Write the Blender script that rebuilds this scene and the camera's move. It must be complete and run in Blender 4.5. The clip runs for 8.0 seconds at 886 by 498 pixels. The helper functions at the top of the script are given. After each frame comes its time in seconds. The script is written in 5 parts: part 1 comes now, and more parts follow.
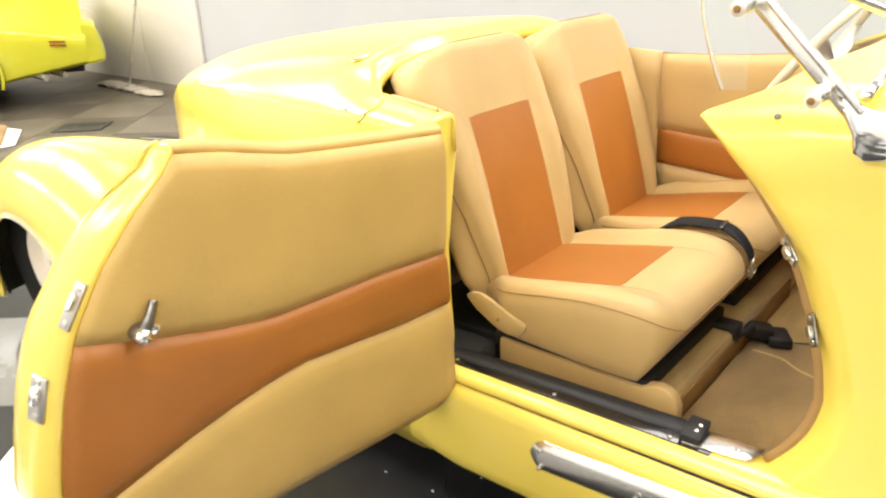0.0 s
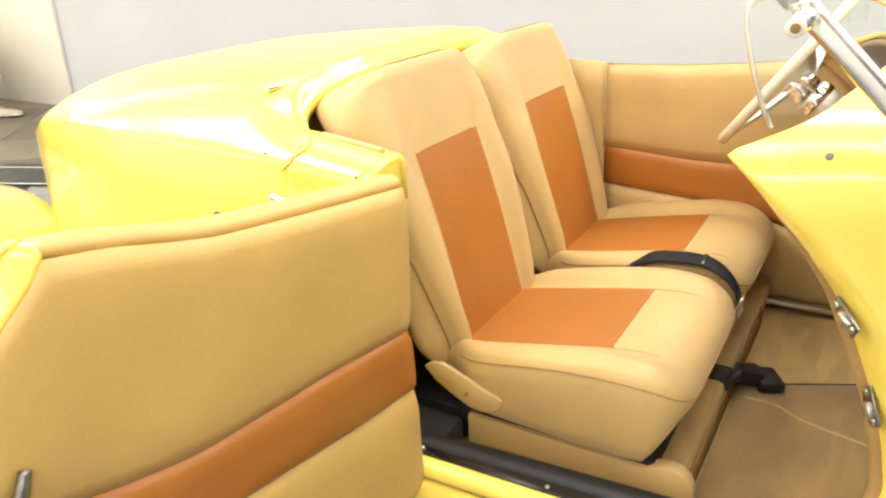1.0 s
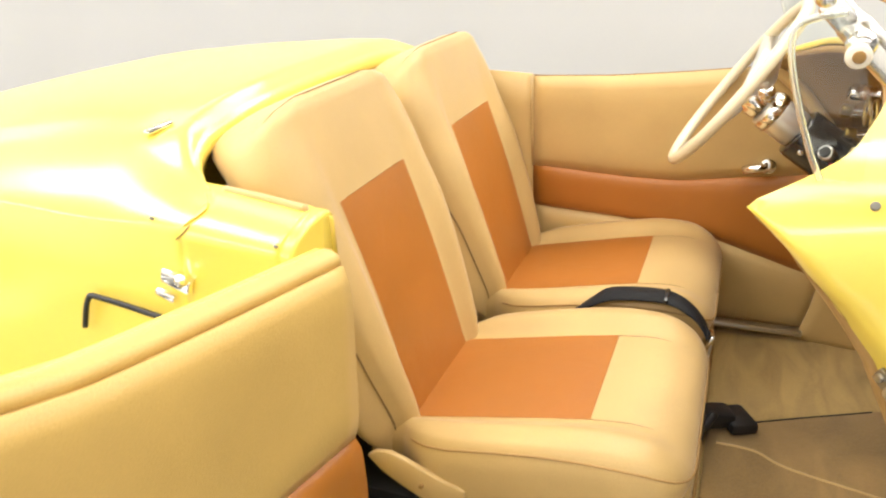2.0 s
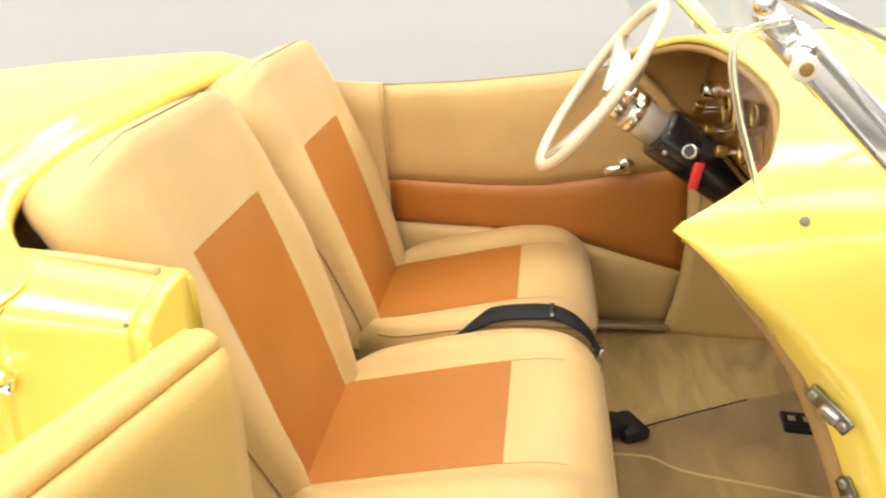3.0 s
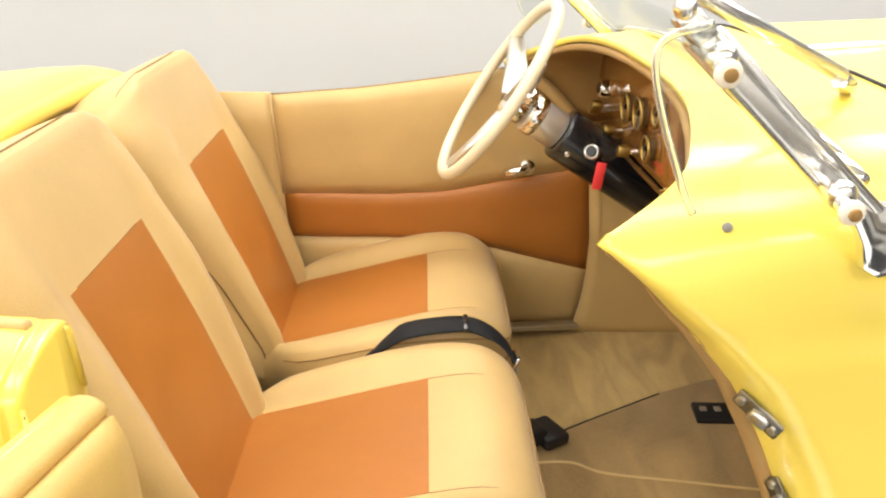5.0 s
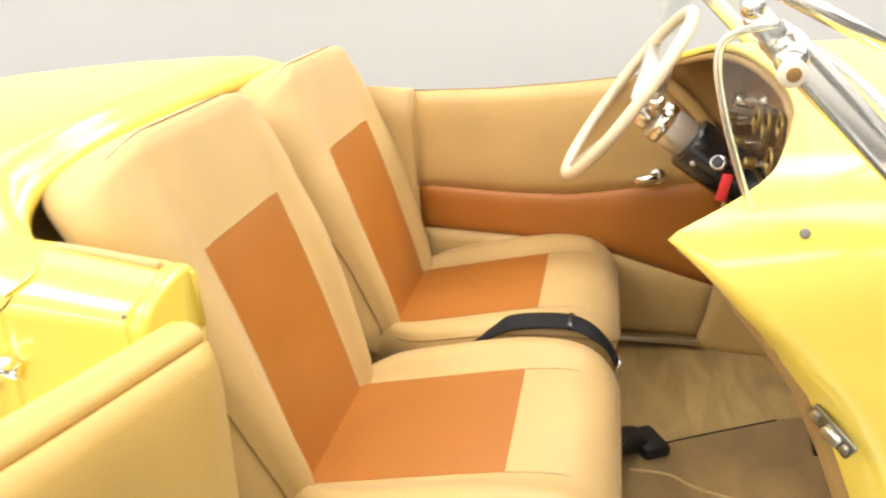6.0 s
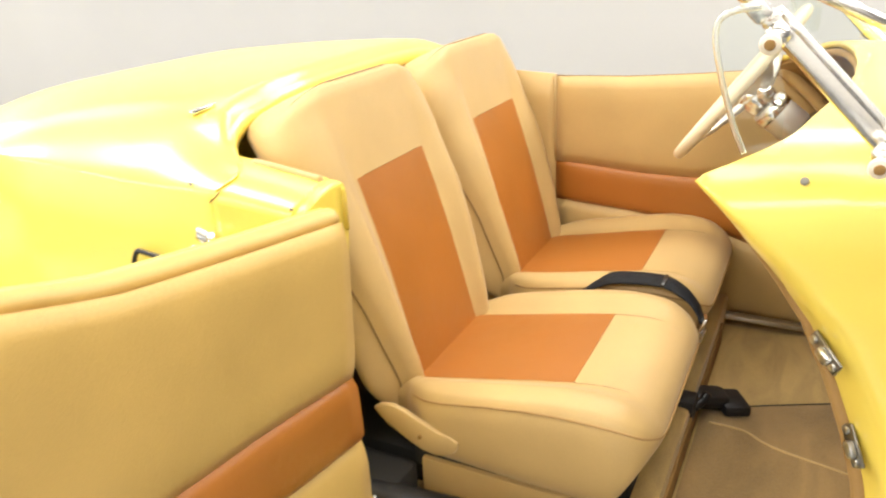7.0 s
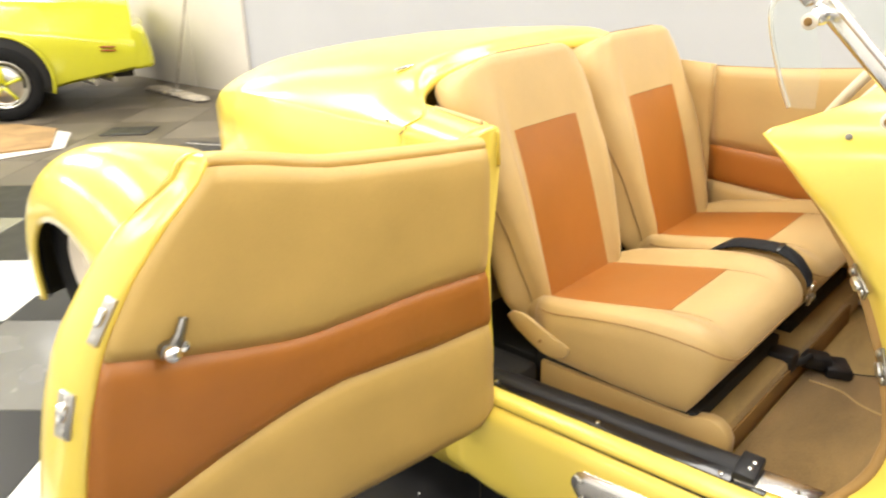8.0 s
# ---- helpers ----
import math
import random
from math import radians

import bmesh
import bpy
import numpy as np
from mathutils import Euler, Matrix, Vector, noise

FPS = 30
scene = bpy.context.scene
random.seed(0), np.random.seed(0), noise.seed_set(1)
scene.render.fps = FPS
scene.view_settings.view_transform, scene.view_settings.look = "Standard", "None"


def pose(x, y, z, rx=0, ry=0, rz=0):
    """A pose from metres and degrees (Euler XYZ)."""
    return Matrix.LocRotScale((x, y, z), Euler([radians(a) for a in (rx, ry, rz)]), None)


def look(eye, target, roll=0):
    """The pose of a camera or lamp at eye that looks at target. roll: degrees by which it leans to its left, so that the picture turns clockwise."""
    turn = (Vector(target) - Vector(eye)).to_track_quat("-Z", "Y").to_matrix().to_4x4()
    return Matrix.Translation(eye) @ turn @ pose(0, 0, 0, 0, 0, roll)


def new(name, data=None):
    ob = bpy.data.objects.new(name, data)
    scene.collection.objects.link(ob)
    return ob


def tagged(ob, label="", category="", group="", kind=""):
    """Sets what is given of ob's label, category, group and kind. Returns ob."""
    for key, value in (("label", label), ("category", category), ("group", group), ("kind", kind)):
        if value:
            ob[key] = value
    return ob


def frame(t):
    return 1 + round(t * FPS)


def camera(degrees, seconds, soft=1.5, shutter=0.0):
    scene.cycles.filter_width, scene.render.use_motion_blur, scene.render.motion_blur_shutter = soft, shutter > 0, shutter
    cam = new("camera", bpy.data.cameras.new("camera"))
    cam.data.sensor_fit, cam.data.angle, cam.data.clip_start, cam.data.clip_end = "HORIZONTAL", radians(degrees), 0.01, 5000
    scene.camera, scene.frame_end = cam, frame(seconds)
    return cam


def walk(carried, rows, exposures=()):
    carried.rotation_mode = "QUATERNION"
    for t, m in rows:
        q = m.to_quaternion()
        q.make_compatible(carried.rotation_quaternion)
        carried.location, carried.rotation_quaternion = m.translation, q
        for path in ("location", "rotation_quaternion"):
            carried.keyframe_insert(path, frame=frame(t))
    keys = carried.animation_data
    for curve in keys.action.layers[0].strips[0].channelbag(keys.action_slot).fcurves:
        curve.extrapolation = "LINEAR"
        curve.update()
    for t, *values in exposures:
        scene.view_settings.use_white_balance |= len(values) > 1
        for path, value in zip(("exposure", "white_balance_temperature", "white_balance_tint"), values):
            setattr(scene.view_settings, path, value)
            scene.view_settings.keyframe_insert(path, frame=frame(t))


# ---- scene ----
cam = camera(60.5, 8.0, soft=2.1, shutter=0.4)
PATH = [
    (0, (1.072, -1.386, 1.316), (-0.122, 0.029, 0.558), -1.9),
    (0.5, (0.921, -1.296, 1.318), (-0.172, 0.196, 0.557), -2.0),
    (1, (0.779, -1.198, 1.322), (-0.181, 0.378, 0.553), -2.2),
    (2.5, (0.511, -0.924, 1.334), (0.002, 0.837, 0.533), -2.4),
    (3, (0.461, -0.878, 1.334), (0.197, 0.931, 0.523), -2.3),
    (3.5, (0.423, -0.841, 1.336), (0.374, 0.982, 0.515), -2.2),
    (4, (0.401, -0.809, 1.337), (0.497, 1.009, 0.509), -2.2),
    (5.5, (0.476, -0.821, 1.332), (0.323, 0.999, 0.516), -2.5),
    (6, (0.527, -0.868, 1.325), (0.12, 0.926, 0.541), -2.4),
    (6.5, (0.607, -0.963, 1.327), (-0.041, 0.763, 0.551), -2.4),
    (7, (0.727, -1.095, 1.323), (-0.121, 0.549, 0.563), -2.3),
    (7.5, (0.858, -1.218, 1.317), (-0.209, 0.299, 0.57), -2.0),
    (8, (1.029, -1.343, 1.313), (-0.246, 0.011, 0.577), -1.7),
]
walk(cam, [(t, look(eye, target, roll)) for t, eye, target, roll in PATH], exposures=((0, -0.06), (1, -0.09), (2.5, -0.13), (6.5, -0.13), (7.5, -0.13), (8, -0.14)))

# ---- world and light ----
YC = 0.35                                   # centre line of the roadster
GROUND = 0.06

world = bpy.data.worlds.new("world")
scene.world = world
world.use_nodes = True
world.node_tree.nodes["Background"].inputs["Color"].default_value = (1.0, 0.96, 0.92, 1)
world.node_tree.nodes["Background"].inputs["Strength"].default_value = 0.35


def ceiling_lamp(x, y, z, sx, sy, watts, yaw=0.0):
    data = bpy.data.lights.new("fluorescent_light", "AREA")
    data.shape, data.size, data.size_y, data.energy = "RECTANGLE", sx, sy, watts
    data.color = (1.0, 0.955, 0.895)
    ob = new("fluorescent_light", data)
    ob.matrix_world = pose(x, y, z, 0, 0, yaw)
    return ob


# Assumed lamps out of view; watts set one by one, partly as fill.
LAMPS = ((-7.6, 180, 160, 80), (-4.9, 105, 104, 22), (-2.0, 100, 102, 22), (0.9, 84, 60, 88), (3.6, 68, 50, 92))
for lx, *row in LAMPS:
    for ly, watts in zip((-3.6, -0.4, 1.8), row):
        ceiling_lamp(lx, ly, 3.38, 2.2, 0.9, watts)

# ---- materials ----


def material(name, color, rough=0.5, metal=0.0, coat=0.0, vary=0.06, grain=0.0, grain_scale=400.0, spots=3.0,
             sheen=0.0, rough_vary=0.05, trans=0.0, ior=1.45, spec=0.5, coat_rough=0.09, wrinkle=0.0, stretch=None, warp=0.0):
    m = bpy.data.materials.new(name)
    m.use_nodes = True
    nt = m.node_tree
    b = nt.nodes["Principled BSDF"]
    b.inputs["Roughness"].default_value = rough
    b.inputs["Metallic"].default_value = metal
    b.inputs["Coat Weight"].default_value = coat
    b.inputs["Coat Roughness"].default_value = coat_rough
    b.inputs["Sheen Weight"].default_value = sheen
    b.inputs["Transmission Weight"].default_value = trans
    b.inputs["IOR"].default_value = ior
    b.inputs["Specular IOR Level"].default_value = spec
    tc = nt.nodes.new("ShaderNodeTexCoord")
    n1 = nt.nodes.new("ShaderNodeTexNoise")
    n1.inputs["Scale"].default_value = spots
    n1.inputs["Detail"].default_value = 6
    n1.inputs["Distortion"].default_value = warp
    if stretch:                                       # streaks that run one way, like brushed pile
        run = nt.nodes.new("ShaderNodeMapping")
        run.inputs["Scale"].default_value = stretch
        run.inputs["Rotation"].default_value = (0, 0, radians(-24))
        nt.links.new(tc.outputs["Object"], run.inputs["Vector"])
        nt.links.new(run.outputs[0], n1.inputs["Vector"])
    else:
        nt.links.new(tc.outputs["Object"], n1.inputs["Vector"])
    n2 = nt.nodes.new("ShaderNodeTexNoise")
    n2.inputs["Scale"].default_value = grain_scale
    n2.inputs["Detail"].default_value = 3
    nt.links.new(tc.outputs["Object"], n2.inputs["Vector"])
    mixn = nt.nodes.new("ShaderNodeMath")
    mixn.operation = "MULTIPLY_ADD"
    nt.links.new(n2.outputs["Fac"], mixn.inputs[0])
    mixn.inputs[1].default_value = 0.4
    nt.links.new(n1.outputs["Fac"], mixn.inputs[2])
    ramp = nt.nodes.new("ShaderNodeMapRange")
    ramp.inputs["From Min"].default_value, ramp.inputs["From Max"].default_value = 0.45, 0.95
    ramp.inputs["To Min"].default_value, ramp.inputs["To Max"].default_value = 1 - vary, 1 + vary
    nt.links.new(mixn.outputs[0], ramp.inputs["Value"])
    mul = nt.nodes.new("ShaderNodeVectorMath")
    mul.operation = "SCALE"
    mul.inputs[0].default_value = color
    nt.links.new(ramp.outputs[0], mul.inputs["Scale"])
    nt.links.new(mul.outputs[0], b.inputs["Base Color"])
    if rough_vary:
        rr = nt.nodes.new("ShaderNodeMapRange")
        rr.inputs["From Min"].default_value, rr.inputs["From Max"].default_value = 0.3, 0.7
        rr.inputs["To Min"].default_value, rr.inputs["To Max"].default_value = max(rough - rough_vary, 0.01), rough + rough_vary
        nt.links.new(n1.outputs["Fac"], rr.inputs["Value"])
        nt.links.new(rr.outputs[0], b.inputs["Roughness"])
    if grain:
        bump = nt.nodes.new("ShaderNodeBump")
        bump.inputs["Strength"].default_value = grain
        bump.inputs["Distance"].default_value = 0.002
        nt.links.new(n2.outputs["Fac"], bump.inputs["Height"])
        nt.links.new(bump.outputs[0], b.inputs["Normal"])
        if wrinkle:                                   # soft creases and dents of stretched hide
            n3 = nt.nodes.new("ShaderNodeTexNoise")
            n3.inputs["Scale"].default_value = 16.0
            n3.inputs["Detail"].default_value = 3.0
            n3.inputs["Distortion"].default_value = 0.6
            nt.links.new(tc.outputs["Object"], n3.inputs["Vector"])
            fold = nt.nodes.new("ShaderNodeBump")
            fold.inputs["Strength"].default_value = wrinkle
            fold.inputs["Distance"].default_value = 0.012
            nt.links.new(n3.outputs["Fac"], fold.inputs["Height"])
            nt.links.new(fold.outputs[0], bump.inputs["Normal"])
    return m


M_YELLOW = material("yellow_paint", (0.86, 0.665, 0.108), 0.36, coat=1.0, coat_rough=0.17, vary=0.02, rough_vary=0.03)
M_TAN = material("tan_leather", (0.535, 0.363, 0.140), 0.48, coat=0.10, coat_rough=0.45, vary=0.09, spec=0.6, sheen=0.16, grain=0.3, grain_scale=420, spots=7, wrinkle=0.10)
# Copy of the tan leather, recoloured for how light falls on the open door.
M_TAN_DOOR = material("tan_trim_leather", (0.565, 0.372, 0.106), 0.48, coat=0.10, coat_rough=0.45, vary=0.09, spec=0.6, sheen=0.05, grain=0.3, grain_scale=420, spots=7, wrinkle=0.10)
M_ORANGE = material("orange_leather", (0.385, 0.137, 0.020), 0.42, vary=0.10, coat=0.07, coat_rough=0.38, spec=0.6, grain=0.3, grain_scale=420, spots=7, wrinkle=0.10)
M_PIPING = material("brown_piping", (0.20, 0.125, 0.05), 0.6)
M_SEAM = material("tan_piping", (0.48, 0.33, 0.14), 0.45)
M_PILLAR = material("worn_tan_leather", (0.36, 0.215, 0.075), 0.6, vary=0.12, grain=0.3, grain_scale=420, spots=9)
M_CARPET = material("tan_carpet", (0.46, 0.318, 0.118), 0.95, vary=0.30, grain=0.6, grain_scale=300, spots=5.0, sheen=0.2, stretch=(2.6, 0.8, 1.0), warp=1.2)
M_MAT = material("brown_mat", (0.315, 0.200, 0.075), 0.95, vary=0.32, grain=0.6, grain_scale=300, spots=4.0, sheen=0.2, stretch=(2.2, 0.9, 1.0), warp=1.0)
M_CHROME = material("chrome", (0.9, 0.9, 0.9), 0.09, metal=1.0, vary=0.02, rough_vary=0.03)
M_STEEL = material("brushed_steel", (0.55, 0.54, 0.52), 0.3, metal=1.0, vary=0.08)
M_BLACK = material("black_rubber", (0.012, 0.012, 0.014), 0.45, vary=0.2, grain=0.2, spots=12)
M_GLOSSBLACK = material("gloss_black", (0.008, 0.008, 0.01), 0.2, coat=0.5)
M_WEBBING = material("black_webbing", (0.009, 0.010, 0.013), 0.6, spec=0.3, vary=0.2, grain=0.6, grain_scale=700)
M_CREAM = material("cream_plastic", (0.70, 0.61, 0.42), 0.4, coat=0.3, vary=0.05, spots=12)
M_IVORY = material("ivory_rubber", (0.78, 0.70, 0.58), 0.5, vary=0.04)
M_RED = material("red_tag", (0.8, 0.05, 0.05), 0.5)
M_WOOD = material("amber_dash", (0.24, 0.10, 0.02), 0.12, coat=1.0, vary=0.3, spots=14)
M_BRASS = material("aged_brass", (0.40, 0.27, 0.08), 0.36, metal=1.0, vary=0.15, spots=40)
M_POST = material("polished_nickel", (0.84, 0.83, 0.82), 0.22, metal=1.0, vary=0.03)
M_LINING = material("brown_lining", (0.29, 0.165, 0.050), 0.8, vary=0.2, spots=8)
M_DULL = material("dull_stud", (0.22, 0.21, 0.19), 0.5, spec=0.3)
M_NICKEL = material("satin_nickel", (0.72, 0.69, 0.63), 0.36, metal=0.85, vary=0.05)
M_IRON = material("dark_steel", (0.27, 0.26, 0.24), 0.33, metal=1.0, vary=0.15, spots=30)
M_AMBER = material("dark_amber_lens", (0.28, 0.05, 0.01), 0.25, coat=0.4)
M_GLASSEDGE = material("ground_glass_edge", (0.93, 0.95, 0.92), 0.22, trans=0.90, vary=0.02)
M_GAUGE = material("gauge_face", (0.10, 0.055, 0.018), 0.2, coat=0.6)
M_WALL = material("grey_wall_paint", (0.50, 0.508, 0.53), 0.85, vary=0.03, grain=0.15, grain_scale=90, spots=1.2)
M_WHITEWALL = material("white_wall_paint", (0.80, 0.79, 0.76), 0.85, vary=0.03, grain=0.15, grain_scale=90, spots=1.2)
M_WHITE = material("white_sheet", (0.73, 0.69, 0.63), 0.8, vary=0.05, grain=0.2, grain_scale=60, spots=2)
M_CEIL = material("ceiling_paint", (0.88, 0.87, 0.85), 0.9, vary=0.04)
M_LIME = material("lime_yellow_paint", (0.60, 0.585, 0.03), 0.22, coat=0.8, vary=0.02)
M_TYRE = material("tyre_rubber", (0.011, 0.011, 0.011), 0.8, vary=0.2, grain=0.3, spec=0.2)
M_CARD = material("brown_cardboard", (0.31, 0.195, 0.085), 0.85, vary=0.35, spots=4, warp=0.6)
M_GREYROPE = material("grey_mop_yarn", (0.42, 0.375, 0.31), 0.95, vary=0.45, grain=0.8, grain_scale=120, spots=14, warp=0.6)
M_DARKIN = material("dark_underbody", (0.015, 0.014, 0.013), 0.8, vary=0.2)


def glass_material(name, tint):
    """Thin clean pane: clear, with a faint polished gloss."""
    m = bpy.data.materials.new(name)
    m.use_nodes = True
    nt = m.node_tree
    nt.nodes.clear()
    out = nt.nodes.new("ShaderNodeOutputMaterial")
    mixs = nt.nodes.new("ShaderNodeMixShader")
    mixs.inputs[0].default_value = 0.07
    clear = nt.nodes.new("ShaderNodeBsdfTransparent")
    clear.inputs["Color"].default_value = (*tint, 1.0)
    gloss = nt.nodes.new("ShaderNodeBsdfGlossy")
    gloss.inputs["Roughness"].default_value = 0.02
    nt.links.new(clear.outputs[0], mixs.inputs[1])
    nt.links.new(gloss.outputs[0], mixs.inputs[2])
    nt.links.new(mixs.outputs[0], out.inputs["Surface"])
    return m


M_GLASS = glass_material("clear_glass", (0.97, 0.99, 0.98))

# ---- building helpers ----


def link_mesh(name, me, mat, parent=None, label="", smooth=True):
    me.materials.append(mat)
    if smooth:
        me.polygons.foreach_set("use_smooth", [True] * len(me.polygons))
    ob = new(name, me)
    if parent is not None:
        ob.parent = parent
    if label:
        tagged(ob, label)
    return ob


def poly(name, verts, faces, mat, parent=None, label="", smooth=True):
    me = bpy.data.meshes.new(name)
    me.from_pydata([tuple(map(float, v)) for v in verts], [], faces)
    me.update()
    return link_mesh(name, me, mat, parent, label, smooth)


def part(name, bm, mat, parent=None, label="", smooth=False):
    bmesh.ops.recalc_face_normals(bm, faces=bm.faces)
    me = bpy.data.meshes.new(name)
    bm.to_mesh(me)
    bm.free()
    return link_mesh(name, me, mat, parent, label, smooth)


def sharp(ob, degrees=35):
    """Smooth faces with sharp edges past the angle."""
    me = ob.data
    bm = bmesh.new()
    bm.from_mesh(me)
    for e in bm.edges:
        e.smooth = len(e.link_faces) == 2 and e.calc_face_angle(0) < radians(degrees)
    for f in bm.faces:
        f.smooth = True
    bm.to_mesh(me)
    bm.free()
    return ob


def skin(name, P, mat, parent=None, label="", thick=0.0, closed_u=False, closed_v=False, caps=False, offset=-1.0, smooth=True):
    """A sheet from a grid of points P[i][j]; thick gives it depth."""
    P = np.asarray(P, float)
    n, k = P.shape[:2]
    faces = []
    for i in range(n if closed_u else n - 1):
        for j in range(k if closed_v else k - 1):
            a, b = i * k + j, i * k + (j + 1) % k
            c, d = ((i + 1) % n) * k + (j + 1) % k, ((i + 1) % n) * k + j
            faces.append((a, b, c, d))
    if caps:
        faces.append(tuple(range(k - 1, -1, -1)))
        faces.append(tuple((n - 1) * k + j for j in range(k)))
    ob = poly(name, P.reshape(-1, 3), faces, mat, parent, label, smooth)
    if thick:
        s = ob.modifiers.new("thickness", "SOLIDIFY")
        s.thickness, s.offset = thick, offset
    return ob


def tube(name, pts, r, mat, parent=None, label="", seg=10, closed=False, flat=1.0):
    """A round bar along points; r may be one radius or one for each point."""
    pts = [Vector(p) for p in pts]
    n = len(pts)
    rs = r if isinstance(r, (list, tuple)) else [r] * n
    rings, up = [], None
    for i, p in enumerate(pts):
        a = pts[(i - 1) % n] if closed or i else p
        b = pts[(i + 1) % n] if closed or i < n - 1 else p
        d = (b - a).normalized()
        if up is None:
            up = Vector((0, 0, 1)) if abs(d.z) < 0.9 else Vector((1, 0, 0))
        s = d.cross(up).normalized()
        up = s.cross(d).normalized()
        rings.append([p + rs[i] * (math.cos(q) * s + flat * math.sin(q) * up) for q in (2 * math.pi * j / seg for j in range(seg))])
    return skin(name, [[tuple(v) for v in ring] for ring in rings], mat, parent, label, closed_u=closed, closed_v=True, caps=not closed)


def smooth_path(pts, n=8):
    """Catmull-Rom points through pts."""
    pts = [Vector(p) for p in pts]
    out = []
    for i in range(len(pts) - 1):
        p0, p1, p2, p3 = pts[max(i - 1, 0)], pts[i], pts[i + 1], pts[min(i + 2, len(pts) - 1)]
        for j in range(n):
            t = j / n
            out.append(0.5 * (2 * p1 + (p2 - p0) * t + (2 * p0 - 5 * p1 + 4 * p2 - p3) * t * t + (3 * p1 - p0 - 3 * p2 + p3) * t ** 3))
    out.append(pts[-1])
    return [tuple(p) for p in out]


def box(name, size, m, mat, parent=None, label="", bevel=0.004, segs=2):
    bm = bmesh.new()
    bmesh.ops.create_cube(bm, size=1.0)
    bmesh.ops.scale(bm, vec=size, verts=bm.verts)
    if bevel:
        bmesh.ops.bevel(bm, geom=bm.edges[:], offset=min(bevel, min(size) * 0.45), segments=segs, affect="EDGES", profile=0.5)
    bmesh.ops.transform(bm, matrix=m, verts=bm.verts)
    return sharp(part(name, bm, mat, parent, label))


def rod(name, p0, p1, r, mat, parent=None, label="", seg=20, bevel=0.0, r2=None):
    p0, p1 = Vector(p0), Vector(p1)
    bm = bmesh.new()
    d = p1 - p0
    bmesh.ops.create_cone(bm, cap_ends=True, segments=seg, radius1=r, radius2=r if r2 is None else r2, depth=d.length)
    if bevel:
        bmesh.ops.bevel(bm, geom=[e for e in bm.edges if abs(abs(e.verts[0].co.z) - d.length / 2) < 1e-5 and abs(e.verts[0].co.z - e.verts[1].co.z) < 1e-5],
                        offset=bevel, segments=2, affect="EDGES", profile=0.5)
    m = Matrix.Translation((p0 + p1) / 2) @ d.to_track_quat("Z", "Y").to_matrix().to_4x4()
    bmesh.ops.transform(bm, matrix=m, verts=bm.verts)
    return sharp(part(name, bm, mat, parent, label), 40)


def ball(name, c, r, mat, parent=None, label="", squash=(1, 1, 1)):
    bm = bmesh.new()
    bmesh.ops.create_uvsphere(bm, u_segments=16, v_segments=10, radius=r)
    bmesh.ops.scale(bm, vec=squash, verts=bm.verts)
    bmesh.ops.translate(bm, vec=c, verts=bm.verts)
    return part(name, bm, mat, parent, label, smooth=True)


def screw(name, p, axis, r, parent, mat=None, h=0.004):
    p, axis = Vector(p), Vector(axis).normalized()
    return rod(name, p - axis * 0.003, p + axis * h, r, mat or M_STEEL, parent, seg=12, bevel=r * 0.35)


def slab(name, outline, depth_vec, mat, parent=None, label="", bevel=0.004, smooth=True):
    """A plate from a planar outline of 3D points, thickened along depth_vec."""
    bm = bmesh.new()
    d = Vector(depth_vec)
    f = bm.faces.new([bm.verts.new(p) for p in outline])
    r = bmesh.ops.extrude_face_region(bm, geom=[f])
    bmesh.ops.translate(bm, vec=d, verts=[v for v in r["geom"] if isinstance(v, bmesh.types.BMVert)])
    if bevel:
        es = [e for e in bm.edges if len(e.link_faces) == 2 and e.calc_face_angle(0) > 1.2]
        bmesh.ops.bevel(bm, geom=es, offset=bevel, segments=2, affect="EDGES", profile=0.5)
    bmesh.ops.triangulate(bm, faces=[q for q in bm.faces if len(q.verts) > 4])
    return sharp(part(name, bm, mat, parent, label), 40)


def thing(name, at, label, category, group="", kind=""):
    ob = new(name)
    ob.empty_display_size = 0.05
    tagged(ob, label, category, group, kind)
    return ob


def demote(empty, main, owner):
    """Turn a thing into a part of its owner: its main piece takes over name, label and the other pieces."""
    name, label = empty.name, empty["label"]
    others = [o for o in empty.children_recursive if o is not main]
    for o in others:
        o.parent = main
    bpy.data.objects.remove(empty)
    main.parent, main.name = owner, name
    return tagged(main, label)


def lerp(x, xs, ys):
    return float(np.interp(x, xs, ys))


# ---- the hall: floor, walls, ceiling ----
M_TILE_W = material("white_tile", (0.70, 0.71, 0.71), 0.22, vary=0.14, spots=5, coat=0.3)
M_TILE_G = material("grey_tile", (0.15, 0.148, 0.142), 0.25, vary=0.14, spots=5, coat=0.3)
M_TILE_B = material("black_tile", (0.012, 0.012, 0.013), 0.42, vary=0.3, spots=9, spec=0.22)
# Both brown tile tones are lowered a little for shade under the coupe.
M_TILE_D = material("dark_dusty_tile", (0.088, 0.072, 0.054), 0.42, vary=0.45, spots=3.0, warp=0.8)
M_TILE_T = material("taupe_dusty_tile", (0.128, 0.108, 0.083), 0.42, vary=0.40, spots=3.0, warp=0.8)
M_CONCRETE = material("brown_concrete", (0.105, 0.086, 0.064), 0.45, vary=0.5, spots=1.6, grain=0.2, grain_scale=60)

